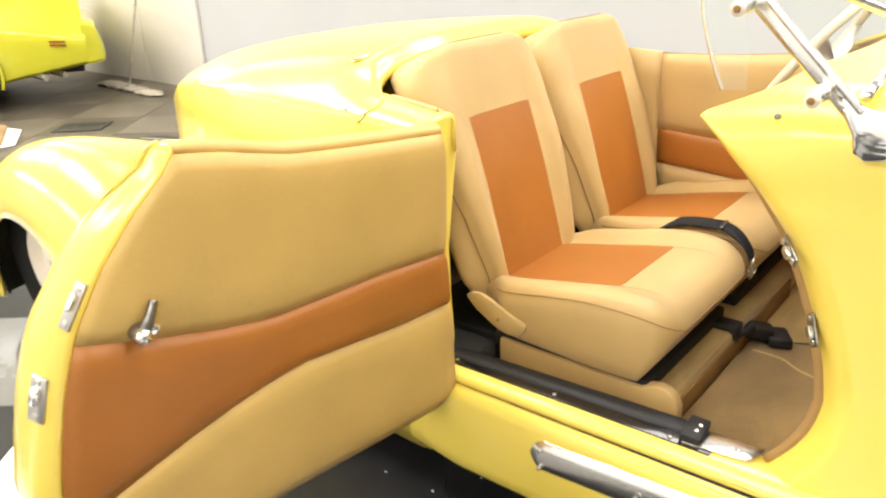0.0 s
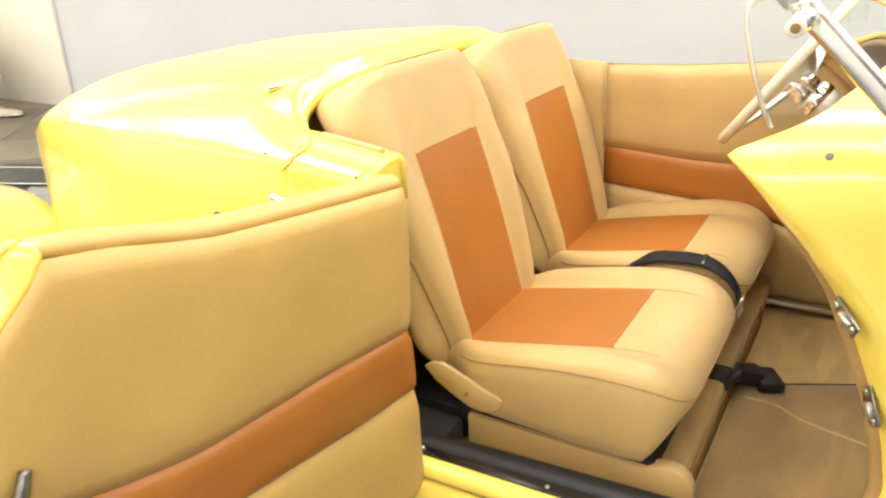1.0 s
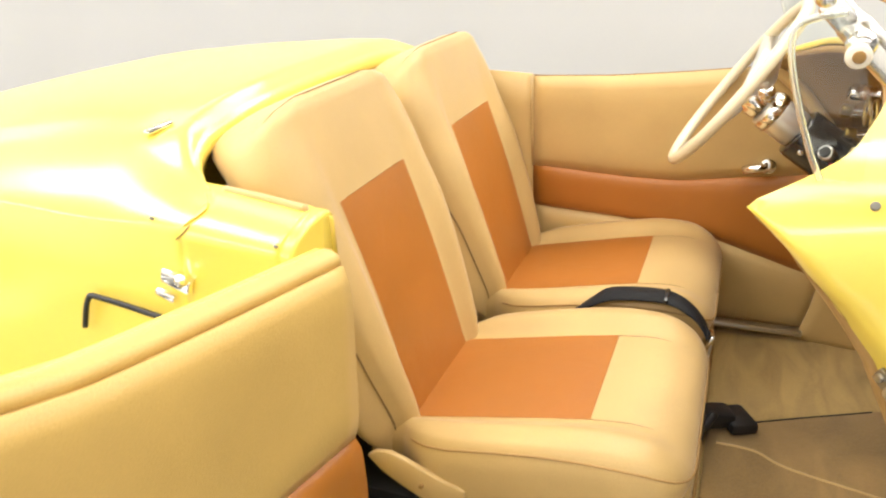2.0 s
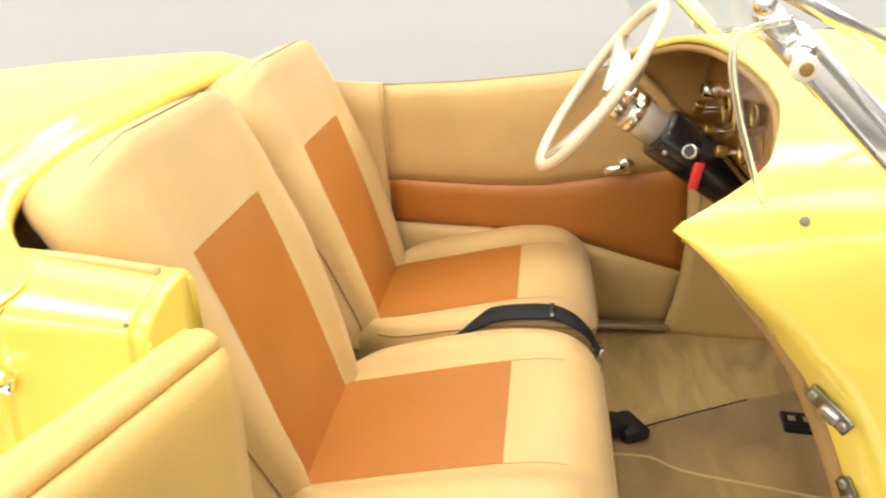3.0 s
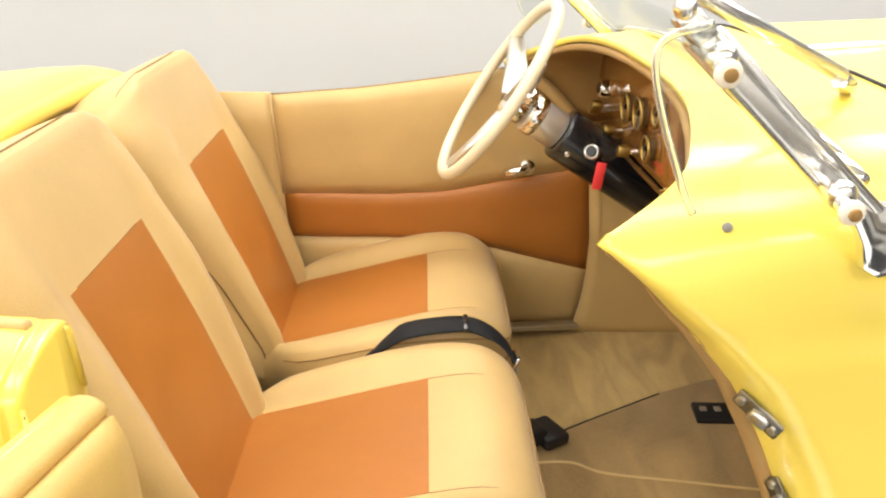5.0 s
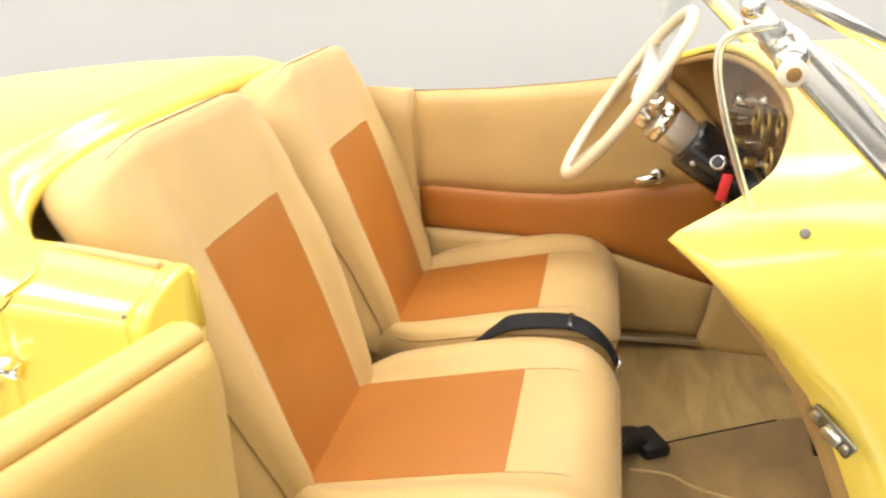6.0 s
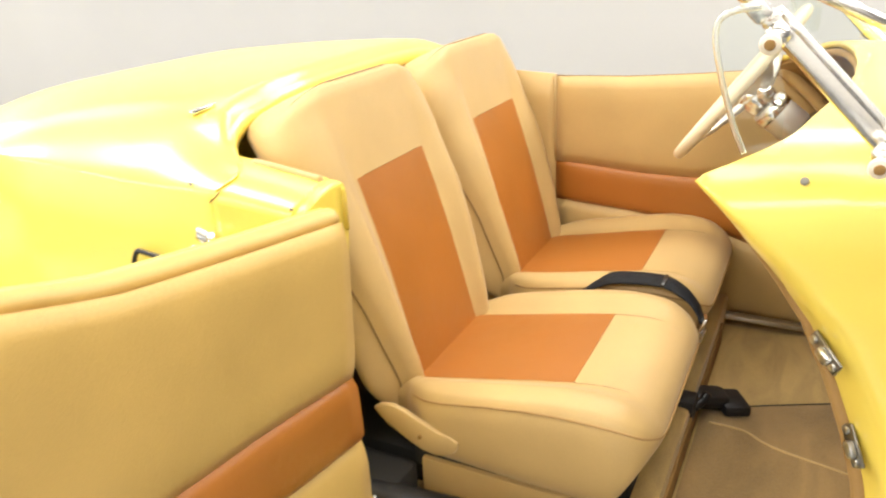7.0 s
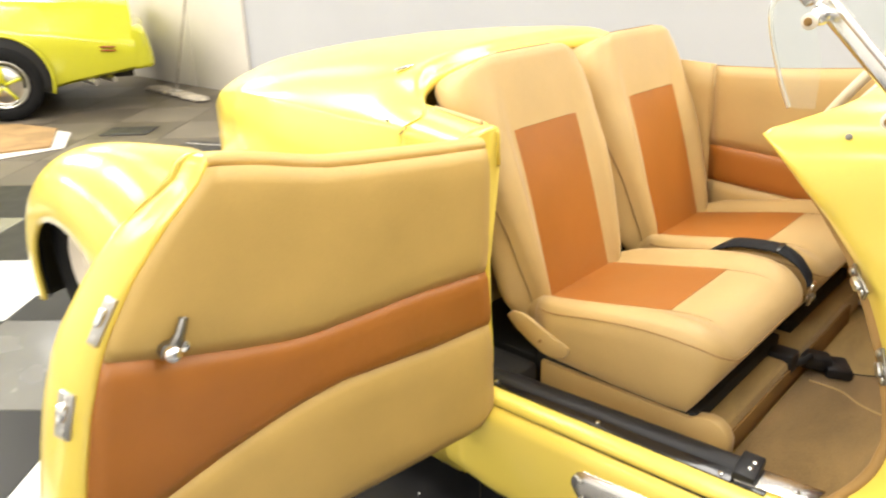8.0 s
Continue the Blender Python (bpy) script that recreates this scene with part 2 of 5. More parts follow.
floor = box("floor", (24, 18, 0.2), pose(0, 0, GROUND - 0.104), M_CONCRETE, bevel=0)
tagged(floor, "worn brown concrete garage floor", "floor", kind="structure")
wall_y = 2.745
wall_north = box("wall_north", (24, 0.2, 3.6), pose(0, wall_y + 0.1, GROUND + 1.8), M_WALL, bevel=0)
# White south wall, out of view, is added to bounce light back.
wall_south = box("wall_south", (24, 0.2, 3.6), pose(0, -5.1, GROUND + 1.8), M_WHITEWALL, bevel=0)
# West and east walls and ceiling are out of view, assumed.
wall_west = box("wall_west", (0.2, 8.3, 3.6), pose(-11.6, -0.85, GROUND + 1.8), M_WALL, bevel=0)
wall_east = box("wall_east", (0.2, 8.3, 3.6), pose(8.5, -0.85, GROUND + 1.8), M_WALL, bevel=0)
ceiling = box("ceiling", (24, 18, 0.2), pose(0, 0, GROUND + 3.7), M_CEIL, bevel=0)
for ob in (wall_north, wall_west, wall_east):
    tagged(ob, "plain light grey painted wall", "wall", kind="structure")
tagged(wall_south, "unseen plain white wall added to bounce light onto the near side", "wall", kind="structure")
tagged(ceiling, "plain off-white ceiling", "ceiling", kind="structure")

# ---- roadster body ----
roadster = thing("roadster", None, "bright yellow vintage roadster with tan and orange leather interior", "car")

# half width of the outer skin, by length and by height
def half_width(x, z):
    w = lerp(x, [-1.56, -1.54, -1.5, -1.4, -1.3, -1.2, -1.0, -0.8, -0.6, -0.3, 0.1, 0.6, 1.0, 1.6], [0.02, 0.09, 0.15, 0.25, 0.32, 0.385, 0.495, 0.568, 0.602, 0.615, 0.616, 0.55, 0.50, 0.42])
    w += lerp(x, [-1.5, -0.6, -0.25], [0.008, 0.008, 0.0])
    return w * lerp(z, [0.15, 0.3, 0.45, 0.7, 0.9, 0.95], [0.97, 1.0, 1.0, 0.985, 0.97, 0.955])


def deck_top(x):
    return lerp(x, [-1.56, -1.5, -1.4, -1.3, -1.2, -1.05, -0.95, -0.77, -0.5, -0.3, 0.1], [0.518, 0.680, 0.800, 0.875, 0.930, 0.995, 1.027, 1.060, 1.085, 1.098, 1.102])


def shoulder(x):
    return lerp(x, [-1.56, -1.5, -1.4, -1.2, -1.0, -0.8, -0.65, -0.54, -0.38, -0.19, -0.04, 0.04], [0.46, 0.615, 0.735, 0.862, 0.932, 0.966, 0.972, 0.970, 0.963, 0.953, 0.944, 0.939])


def crown(k):
    """Rise of the deck from the belt line to its crest, by the share of the half width."""
    return max(1 - min(k, 1.0) ** 3.4, 0.0) ** 0.85


# tail and deck: sections from side to side
def deck_section(x, n=47):
    zs, zt = shoulder(x), deck_top(x)
    w = half_width(x, zs)
    out = []
    for j in range(8):                                    # near side, upwards
        z = GROUND + 0.10 + (zs - GROUND - 0.10) * j / 8
        out.append((x, YC - half_width(x, z), z))
    out.append((x, YC - w, zs))
    for j in range(1, n):                                 # crowned deck
        q = math.pi * j / n
        c = math.cos(q)
        k = abs(c) ** 0.72
        out.append((x, YC - (w - 0.003) * math.copysign(k, c), zs + 0.003 + (zt - zs - 0.003) * crown(k)))
    out.append((x, YC + w, zs))
    for j in range(7, -1, -1):
        z = GROUND + 0.10 + (zs - GROUND - 0.10) * j / 8
        out.append((x, YC + half_width(x, z), z))
    return out


def deck_front(y, z=1.0):
    """Where the deck ends behind the seats; its outer corner sweeps back to the belt line."""
    x = lerp(abs(y - YC), [0.0, 0.22, 0.30, 0.39, 0.44, 0.48, 0.51, 0.535, 0.548, 0.560, 0.570, 0.578, 0.586], [-0.188, -0.190, -0.198, -0.208, -0.196, -0.168, -0.124, -0.104, -0.098, -0.098, -0.103, -0.110, -0.120])
    return x if z > shoulder(-0.12) + 0.001 else lerp(z, [0.6, 0.94], [-0.10, -0.120])


ROLL = 0.106                                 # width of the rolled quarter


def roll_z(x, d):
    """Height of the rolled quarter, by the distance in from the belt line."""
    top = lerp(x, [-0.2, -0.107, 0.03], [0.998, 0.990, 0.974])
    s = min(max(d / ROLL, 0.0), 1.0)
    low = shoulder(x) - 0.003
    return low + (top - low) * math.sqrt(max(1 - (1 - s) ** 2.1, 0.0))


xs_tail = [-1.56, -1.55, -1.53, -1.5] + [-1.45 + 0.05 * i for i in range(23)]
rows = [deck_section(x) for x in xs_tail]
# last rows glide to the cockpit edge
base = deck_section(xs_tail[-1])
for g in list(np.linspace(0, 0.7, 8)[1:]) + [0.78, 0.84, 0.89, 0.93, 0.96, 0.985, 1.0]:
    row = []
    for j, p in enumerate(base):
        x = xs_tail[-1] + (deck_front(p[1], p[2]) - xs_tail[-1]) * g
        q = deck_section(x)[j]
        near = min(max((0.52 - abs(p[1] - YC)) / 0.07, 0.0), 1.0)
        z = q[2] - 0.022 * (max(0.0, g - 0.8) / 0.2) ** 2 * near
        if q[2] > shoulder(x) + 0.001 and near < 1:
            f = max(0.0, g - 0.2) / 0.8
            f = f * f * (3 - 2 * f) * (1 - near)
            z += (roll_z(x, half_width(x, 0.93) - abs(q[1] - YC)) - 0.003 - z) * f
        y = q[1] + math.copysign(0.008 * max(0.0, g - 0.94) / 0.06, YC - q[1]) if q[2] < shoulder(x) + 0.002 else q[1]
        row.append((x, y, z))
    rows.append(row)
lip = list(rows[-1])
for dx, dz in ((0.005, 0.002), (0.009, 0.007), (0.011, 0.014), (0.010, 0.024), (0.006, 0.034)):      # rolled front lip
    row = []
    for x, y, z in lip:
        k = min(max((0.535 - abs(y - YC)) / 0.05, 0.0), 1.0)
        row.append((x + dx * k, y, z - dz * k))
    rows.append(row)
skin("rear_body", rows, M_YELLOW, roadster, "glossy yellow rear deck and tail", thick=0.006, offset=1)

def deck_z(x, y):
    """Height of the deck skin at a place."""
    zs, zt = shoulder(x), deck_top(x)
    return zs + 0.003 + (zt - zs - 0.003) * crown(abs(y - YC) / (half_width(x, zs) - 0.003))


# quarter side between deck and door opening, with a rolled top rail
P = []
for k in list(np.linspace(0, 0.86, 12)) + [0.885, 0.892, 0.899, 0.906, 0.93, 0.96, 0.975, 0.985, 0.992, 0.997, 1.0]:
    step = min(max((k - 0.885) / 0.021, 0.0), 1.0)        # one soft step, then a rounded end
    drop = 0.0045 * step * step * (3 - 2 * step) + 0.008 * (1 - math.sqrt(max(1 - max(0.0, (k - 0.95) / 0.05) ** 2, 0.0)))
    row = []
    for j in range(9 + 12):
        d = 0.0 if j < 9 else ROLL * (0.0, 0.008, 0.03, 0.08, 0.16, 0.27, 0.4, 0.55, 0.7, 0.84, 0.94, 0.985)[j - 9]
        x0 = deck_front(YC - half_width(-0.11, 0.93) + d, 1.0 if j > 8 else 0.9) - 0.003
        x = x0 + (0.051 - x0) * k
        if j < 9:
            z = GROUND + 0.10 + (shoulder(x) - 0.010 - GROUND - 0.10) * j / 8
            row.append((x, YC - (half_width(x, z) - drop), z))
        else:
            row.append((x, YC - (half_width(x, 0.93) - d - drop), roll_z(x, d) - drop))
    x, y, z = row[-1]
    row += [(x, y + 0.003, z - 0.004), (x, y + 0.004, z - 0.014), (x, y + 0.004, z - 0.08)]
    P.append(row)
skin("quarter_panel", P, M_YELLOW, roadster, "glossy yellow rolled quarter panel", thick=0.006, offset=1, caps=True)
slab("hinge_pillar", [(0.048, YC - 0.600, 0.40), (0.048, YC - 0.520, 0.40), (0.040, YC - 0.516, 0.90), (0.040, YC - 0.585, 0.90)], (-0.03, 0, 0), M_YELLOW, roadster, bevel=0.004)

tube("opening_bead", smooth_path([(0.038, -0.164, 0.91), (0.044, -0.164, 0.80), (0.052, -0.166, 0.69), (0.057, -0.168, 0.56), (0.062, -0.168, 0.474), (0.066, -0.172, 0.440), (0.070, -0.182, 0.418)], 5), 0.006, M_YELLOW, roadster, "yellow bead round the door opening")

# cowl and hood: each line of the section starts at the door edge or the cockpit rim
EDGE_Z = [0.40, 0.43, 0.469, 0.504, 0.559, 0.627, 0.701, 0.771, 0.848, 0.906, 0.961, 0.985, 1.009, 1.03]
EDGE_X = [0.765, 0.793, 0.819, 0.837, 0.847, 0.834, 0.810, 0.782, 0.744, 0.704, 0.656, 0.638, 0.614, 0.590]


def cowl_width(x, z):
    taper = lerp(x, [0.55, 1.0, 1.7, 2.3], [1.0, 0.93, 0.78, 0.52])
    return taper * lerp(z, [0.15, 0.40, 0.60, 0.80, 0.90], [0.60, 0.585, 0.548, 0.53, 0.528])


def cowl_rim(y):
    return lerp(abs(y - YC), [0.0, 0.10, 0.221, 0.317, 0.389, 0.409, 0.429, 0.451, 0.473, 0.487], [0.765, 0.762, 0.748, 0.727, 0.706, 0.698, 0.683, 0.660, 0.621, 0.590])


def cowl_profile(k=48):
    """(side, height or angle) of each line of the section, from near bottom to far bottom."""
    lines = [("n", z) for z in np.linspace(0.40, 0.895, 22)]
    lines += [("t", math.pi * (j / k if 2 < j < k - 2 else round(j / k) + (1 if j <= 2 else -1) * (min(j, k - j) / 3) ** 2 * 3 / k)) for j in range(0, k + 1)]
    lines += [("f", z) for z in np.linspace(0.895, 0.40, 22)]
    return lines


def flange(z):
    """Width of the edge that rolls inwards round the door opening."""
    return lerp(z, [0.40, 0.70, 0.85, 0.95, 1.03], [0.060, 0.062, 0.052, 0.034, 0.006])


def cowl_point(x, kind, v):
    top = lerp(x, [0.5, 0.75, 1.1, 1.7, 2.3], [1.098, 1.108, 1.116, 1.12, 1.08])
    if kind == "t":
        c, s = math.cos(v), math.sin(v)
        full = lerp(x, [0.62, 0.76, 0.95], [0.57, 0.48, 0.45])        # squarer towards the bonnet
        side, z = math.copysign(cowl_width(x, 0.9) * abs(c) ** full, c), 0.90 + (top - 0.90) * max(s, 0.0) ** full
    else:
        z = v
        side = (cowl_width(x, v) + 0.004 * math.exp(-((v - 0.885) / 0.008) ** 2)) * (1 if kind == "n" else -1)
    if z < 1.03 and side > 0:
        d = max(0.0, 1 - (x - lerp(z, EDGE_Z, EDGE_X)) / flange(z))
        side -= math.copysign(0.95 * flange(z) * min(d, 1.0) ** 1.7, side)
    return (x, YC - side, z)


P = []
for kind, v in cowl_profile():
    if kind == "t":
        y, z = cowl_point(0.62, kind, v)[1:]
        x0 = lerp(z, EDGE_Z, EDGE_X) if z < 1.03 else cowl_rim(y)
        if abs(math.cos(v)) < 0.02:
            x0 = cowl_rim(YC)
    else:
        x0 = lerp(v, EDGE_Z, EDGE_X)
    xs = x0 + (2.3 - x0) * np.linspace(0, 1, 44) ** 2.4
    P.append([cowl_point(x, kind, v) for x in xs])
skin("cowl", P, M_YELLOW, roadster, "glossy yellow cowl and bonnet", thick=0.012)

nose = [cowl_point(2.292, kind, v) for kind, v in cowl_profile()]
slab("nose_panel", nose, (0.012, 0, 0), M_YELLOW, roadster, "plain yellow nose panel", bevel=0.003)

# lower body below the doors, with a dark gap line under the door sill
def rocker(sign):
    P = []
    for x in np.linspace(0.0, 1.75, 25):
        row = []
        w = lerp(x, [0.0, 0.14, 0.8, 1.75], [0.604, 0.624, 0.61, 0.52])
        for z, o in ((GROUND + 0.10, -0.03), (GROUND + 0.13, -0.004), (0.22, 0.0), (0.30, 0.0), (0.36, -0.002), (0.378, -0.006), (0.388, -0.016), (0.388, -0.05)):
            row.append((x, YC + sign * (w + o), z))
        P.append(row)
    return skin("rocker_panel", P, M_YELLOW, roadster, thick=0.006)


rocker(-1), rocker(1)

# door sill of the near opening
def sill(sign):
    P = []
    for x in np.linspace(0.09, 1.30, 30):
        w = lerp(x, [0.1, 0.8, 1.75], [0.61, 0.59, 0.50])
        P.append([(x, YC + sign * (w + o), z) for o, z in ((-0.012, 0.397), (-0.003, 0.400), (0.0, 0.406), (-0.006, 0.414), (-0.05, 0.418), (-0.09, 0.418), (-0.10, 0.40), (-0.10, 0.36))])
    return skin("door_sill", P, M_YELLOW, roadster, thick=0.004)


sill(-1)
P = [[(x, YC - lerp(x, [0.1, 0.8, 1.75], [0.625, 0.61, 0.52]) + 0.022, z) for z in (0.375, 0.41)] for x in np.linspace(0.09, 1.70, 24)]
skin("sill_gap", P, M_BLACK, roadster, "dark gap under the sill", thick=0.004)
box("floor_pan", (2.2, 1.06, 0.02), pose(0.35, YC, 0.325), M_CARPET, roadster, "tan carpeted floor")

# ---- rear fender and wheel ----
def fender(sign):
    xw, zw = -1.365, 0.29
    P = []
    for a in np.linspace(radians(-28), radians(196), 44):
        row = []
        rx, rz = (0.49, 0.48) if math.cos(a) < 0 else (0.52, 0.48)
        for v in np.linspace(0, 1, 22):
            k = 1 - 0.45 * v ** 3.2 - 0.18 * max(1 - v / 0.5, 0.0) ** 1.6        # domed: falls to the body and to the wheel
            y = YC + sign * (0.40 + 0.485 * math.sin(v * math.pi / 2) ** 0.9)
            row.append((xw + rx * k * math.cos(a), y, zw + rz * k * math.sin(a)))
        P.append(row)
    fd = skin("rear_fender", P, M_YELLOW, roadster, "bulbous glossy yellow rear fender", thick=0.012)
    P = [[(xw + (p[0] - xw) * 0.955, p[1] - sign * 0.020, zw + (p[2] - zw) * 0.955) for p in row[:-1]] for row in P]
    skin("wheel_well", P, M_DARKIN, fd, "black inner wheel well", thick=0.003)
    return fd


fender(-1), fender(1)


def wheel(parent, c, r, width, sign, whitewall=True, rim_mat=None, disc=1.0):
    x, y, z = c
    prof = [(0.62 * disc, 0.42), (0.70 * disc, 0.5), (0.82, 0.52), (0.93, 0.48), (0.985, 0.38), (1.0, 0.2), (1.0, -0.2), (0.985, -0.38), (0.93, -0.48), (0.82, -0.52), (0.70 * disc, -0.5), (0.62 * disc, -0.42)]
    P = [[(x + r * a * math.cos(q), y + b * width, z + r * a * math.sin(q)) for a, b in prof] for q in np.linspace(0, 2 * math.pi, 49)[:-1]]
    w = skin("wheel", P, M_TYRE, parent, closed_u=True, closed_v=True)
    if whitewall:
        P = [[(x + r * a * math.cos(q), y + sign * (b * width), z + r * a * math.sin(q)) for a, b in ((0.63, 0.44), (0.66, 0.485), (0.71, 0.515), (0.80, 0.528), (0.84, 0.522))] for q in np.linspace(0, 2 * math.pi, 49)[:-1]]
        skin("whitewall", P, M_IVORY, w, "cream whitewall band", closed_u=True, thick=0.003)
    P = [[(x + r * a * disc * math.cos(q), y + sign * b * width, z + r * a * disc * math.sin(q)) for a, b in ((0.64, 0.46), (0.60, 0.46), (0.56, 0.30), (0.50, 0.26), (0.40, 0.34), (0.22, 0.40), (0.0, 0.44))] for q in np.linspace(0, 2 * math.pi, 49)[:-1]]
    skin("rim", P, rim_mat or M_CHROME, w, closed_u=True, thick=0.004)
    return w


wheel(roadster, (-1.365, YC - 0.735, GROUND + 0.31), 0.31, 0.18, -1, False, M_IVORY, 0.76)
wheel(roadster, (-1.365, YC + 0.735, GROUND + 0.31), 0.31, 0.18, 1, False, M_IVORY, 0.76)
wheel(roadster, (2.0, YC - 0.62, GROUND + 0.33), 0.33, 0.16, -1)
wheel(roadster, (2.0, YC + 0.62, GROUND + 0.33), 0.33, 0.16, 1)

rod("front_axle", (2.0, YC - 0.6, GROUND + 0.33), (2.0, YC + 0.6, GROUND + 0.33), 0.03, M_DARKIN, roadster)
rod("rear_axle", (-1.365, YC - 0.7, GROUND + 0.31), (-1.365, YC + 0.7, GROUND + 0.31), 0.03, M_DARKIN, roadster)

# ---- the open door ----
DOOR_O = Vector((0.134, -0.262, 0.0))
DOOR_D = Vector((-0.185, -0.983, 0.0)).normalized()
DOOR_N = Vector((0.983, -0.185, 0.0)).normalized()       # towards the trimmed side
door = thing("door", None, "open yellow car door lined with tan and orange leather", "car door")


def dpt(s, z, n=0.0):
    lean = 0.06 * (z - 0.4)
    return tuple(DOOR_O + DOOR_D * s + DOOR_N * (n + lean) + Vector((0, 0, z)))


FRONT_Z = [0.20, 0.30, 0.40, 0.528, 0.624, 0.703, 0.777, 0.814, 0.889, 0.953, 1.025]
FRONT_S = [0.690, 0.745, 0.778, 0.797, 0.778, 0.759, 0.734, 0.718, 0.672, 0.620, 0.548]


def door_front(z):
    return lerp(z, FRONT_Z, FRONT_S)


def door_top(s):
    return lerp(s, [0.0, 0.05, 0.20, 0.31, 0.36, 0.42, 0.48, 0.54, 0.60], [0.970, 0.973, 0.983, 0.992, 0.997, 1.010, 1.025, 1.034, 1.036])


def door_bottom(s):
    return lerp(s, [0.0, 0.012, 0.04, 0.2, 0.4, 0.7], [0.395, 0.372, 0.355, 0.345, 0.335, 0.32])


def hinge_s(z):
    """The hinge end of the door leans in towards its foot."""
    return lerp(z, [0.35, 0.42, 0.61, 0.73, 0.97], [-0.003, 0.001, 0.017, 0.031, 0.036])


def door_sheet(name, lo, hi, n_off, mat, label="", thick=0.012, inset=0.0, puff=0.0, ns=28, nz=12):
    P = []
    for u in np.linspace(0, 1, ns):
        row = []
        for v in np.linspace(0, 1, nz):
            s = 0.02 + u * 0.8
            for _ in range(5):
                z = lo(s) + (hi(s) - lo(s)) * v
                s0 = hinge_s(z) + 0.004
                s = s0 + u * (door_front(z) - inset - s0)
            edge = min((1 - u) * 9, min(v, 1 - v) * 5, 1.0)
            row.append(dpt(s, z, n_off + puff * (1 - (1 - edge) ** 2)))
        P.append(row)
    return skin(name, P, mat, door, label, thick=thick, offset=1.0)


def band_hi(s):
    return lerp(s, [0.0, 0.04, 0.16, 0.22, 0.28, 0.34, 0.40, 0.45, 0.53, 0.60, 0.64, 0.72, 0.78], [0.727, 0.727, 0.728, 0.727, 0.723, 0.720, 0.717, 0.720, 0.734, 0.750, 0.759, 0.781, 0.795])


def band_lo(s):
    return lerp(s, [0.0, 0.03, 0.15, 0.29, 0.36, 0.43, 0.50, 0.585, 0.66, 0.73, 0.80], [0.608, 0.607, 0.601, 0.604, 0.605, 0.594, 0.575, 0.547, 0.518, 0.490, 0.462])


door_sheet("upper_trim", lambda s: band_hi(s) + 0.001, door_top, 0.0, M_TAN_DOOR, "tan leather upper door panel", puff=0.010)
door_sheet("trim_band", band_lo, band_hi, -0.001, M_ORANGE, "orange leather band", puff=0.011, nz=8)
door_sheet("lower_trim", door_bottom, lambda s: band_lo(s) - 0.001, 0.0, M_TAN_DOOR, puff=0.010)
tube("trim_seam", [dpt(s, band_hi(s), 0.003) for s in np.linspace(0.036, 0.727, 30)], 0.0025, M_PIPING, door)
tube("trim_seam", [dpt(s, band_lo(s), 0.003) for s in np.linspace(0.020, 0.79, 30)], 0.0025, M_PIPING, door)
# padded roll along the top
tube("top_roll", smooth_path([dpt(s, door_top(s) + 0.006, -0.013) for s in (0.037, 0.07, 0.2, 0.36, 0.45, 0.520, 0.552)], 6), [0.018] * 31 + [0.017, 0.016, 0.015, 0.013, 0.011, 0.008], M_TAN_DOOR, door, "padded tan leather roll", flat=0.70, seg=14)
# thin brown line stands in for the crease shade under the roll
tube("top_seam", [dpt(s, door_top(s) - 0.010, 0.006) for s in np.linspace(0.040, 0.545, 24)], 0.0012, M_LINING, door)

# yellow shell: outer skin and the edge that faces forward when shut
P = []
for v in np.linspace(0, 1, 34):
    zf = 0.318 + (1.038 - 0.318) * v
    f = door_front(zf)
    bulge = 0.03 * math.sin(math.pi * (0.1 + 0.8 * v)) * (1 - v ** 5)
    DEPTH = lerp(zf, [0.80, 0.95, 1.03], [0.085, 0.070, 0.044])
    thin = lerp(zf, [0.75, 0.95, 1.03], [1.0, 0.92, 0.6])
    row = []
    for s in np.linspace(hinge_s(zf), f + 0.008, 22):
        zb = door_bottom(s) - 0.006
        z = zb + (door_top(s) + 0.004 - zb) * v
        row.append(dpt(s, z, -DEPTH - bulge))
    for a, n in ((0.030, -DEPTH - bulge * 0.85), (0.044, -DEPTH - bulge * 0.5), (0.050, -DEPTH), (0.047, -0.065), (0.038, -0.032), (0.025, -0.012), (0.013, -0.001), (0.005, 0.003), (-0.004, 0.001)):
        row.append(dpt(f + a * thin, zf, n * (0.5 + 0.5 * thin) if n > -0.08 else n * (0.7 + 0.3 * thin)))
    P.append(row)
for g in (0.12, 0.3, 0.55, 0.8, 1.0):                     # the top closes in under the padded roll
    row = []
    for i, p in enumerate(P[33]):
        s = 0.036 + (door_front(1.03) - 0.041) * min(i, 21) / 21
        q = dpt(s, door_top(s) + 0.013, -0.022)
        p = tuple(a + (b - a) * g for a, b in zip(p, q))
        row.append((p[0], p[1], p[2] + 0.007 * math.sin(math.pi * g)))
    P.append(row)
door_shell = skin("door_shell", P, M_YELLOW, door, "glossy yellow outer skin and edge", thick=0.004)
# hinge edge
slab("hinge_edge", [dpt(hinge_s(z) - 0.002, z, n) for z, n in ((0.36, -0.09), (0.36, 0.004), (0.42, 0.004), (0.61, 0.004), (0.73, 0.004), (0.960, 0.004), (0.950, -0.070), (0.73, -0.085), (0.61, -0.09), (0.42, -0.09))], tuple(DOOR_D * 0.012), M_YELLOW, door, bevel=0)
slab("inner_skin", [dpt(0.040, 0.34, -0.015), dpt(0.70, 0.33, -0.015), dpt(0.74, 0.6, -0.015), dpt(0.66, 0.86, -0.015), dpt(0.53, 1.0, -0.015), dpt(0.048, 0.955, -0.015)], tuple(DOOR_N * -0.04), M_DARKIN, door, bevel=0)

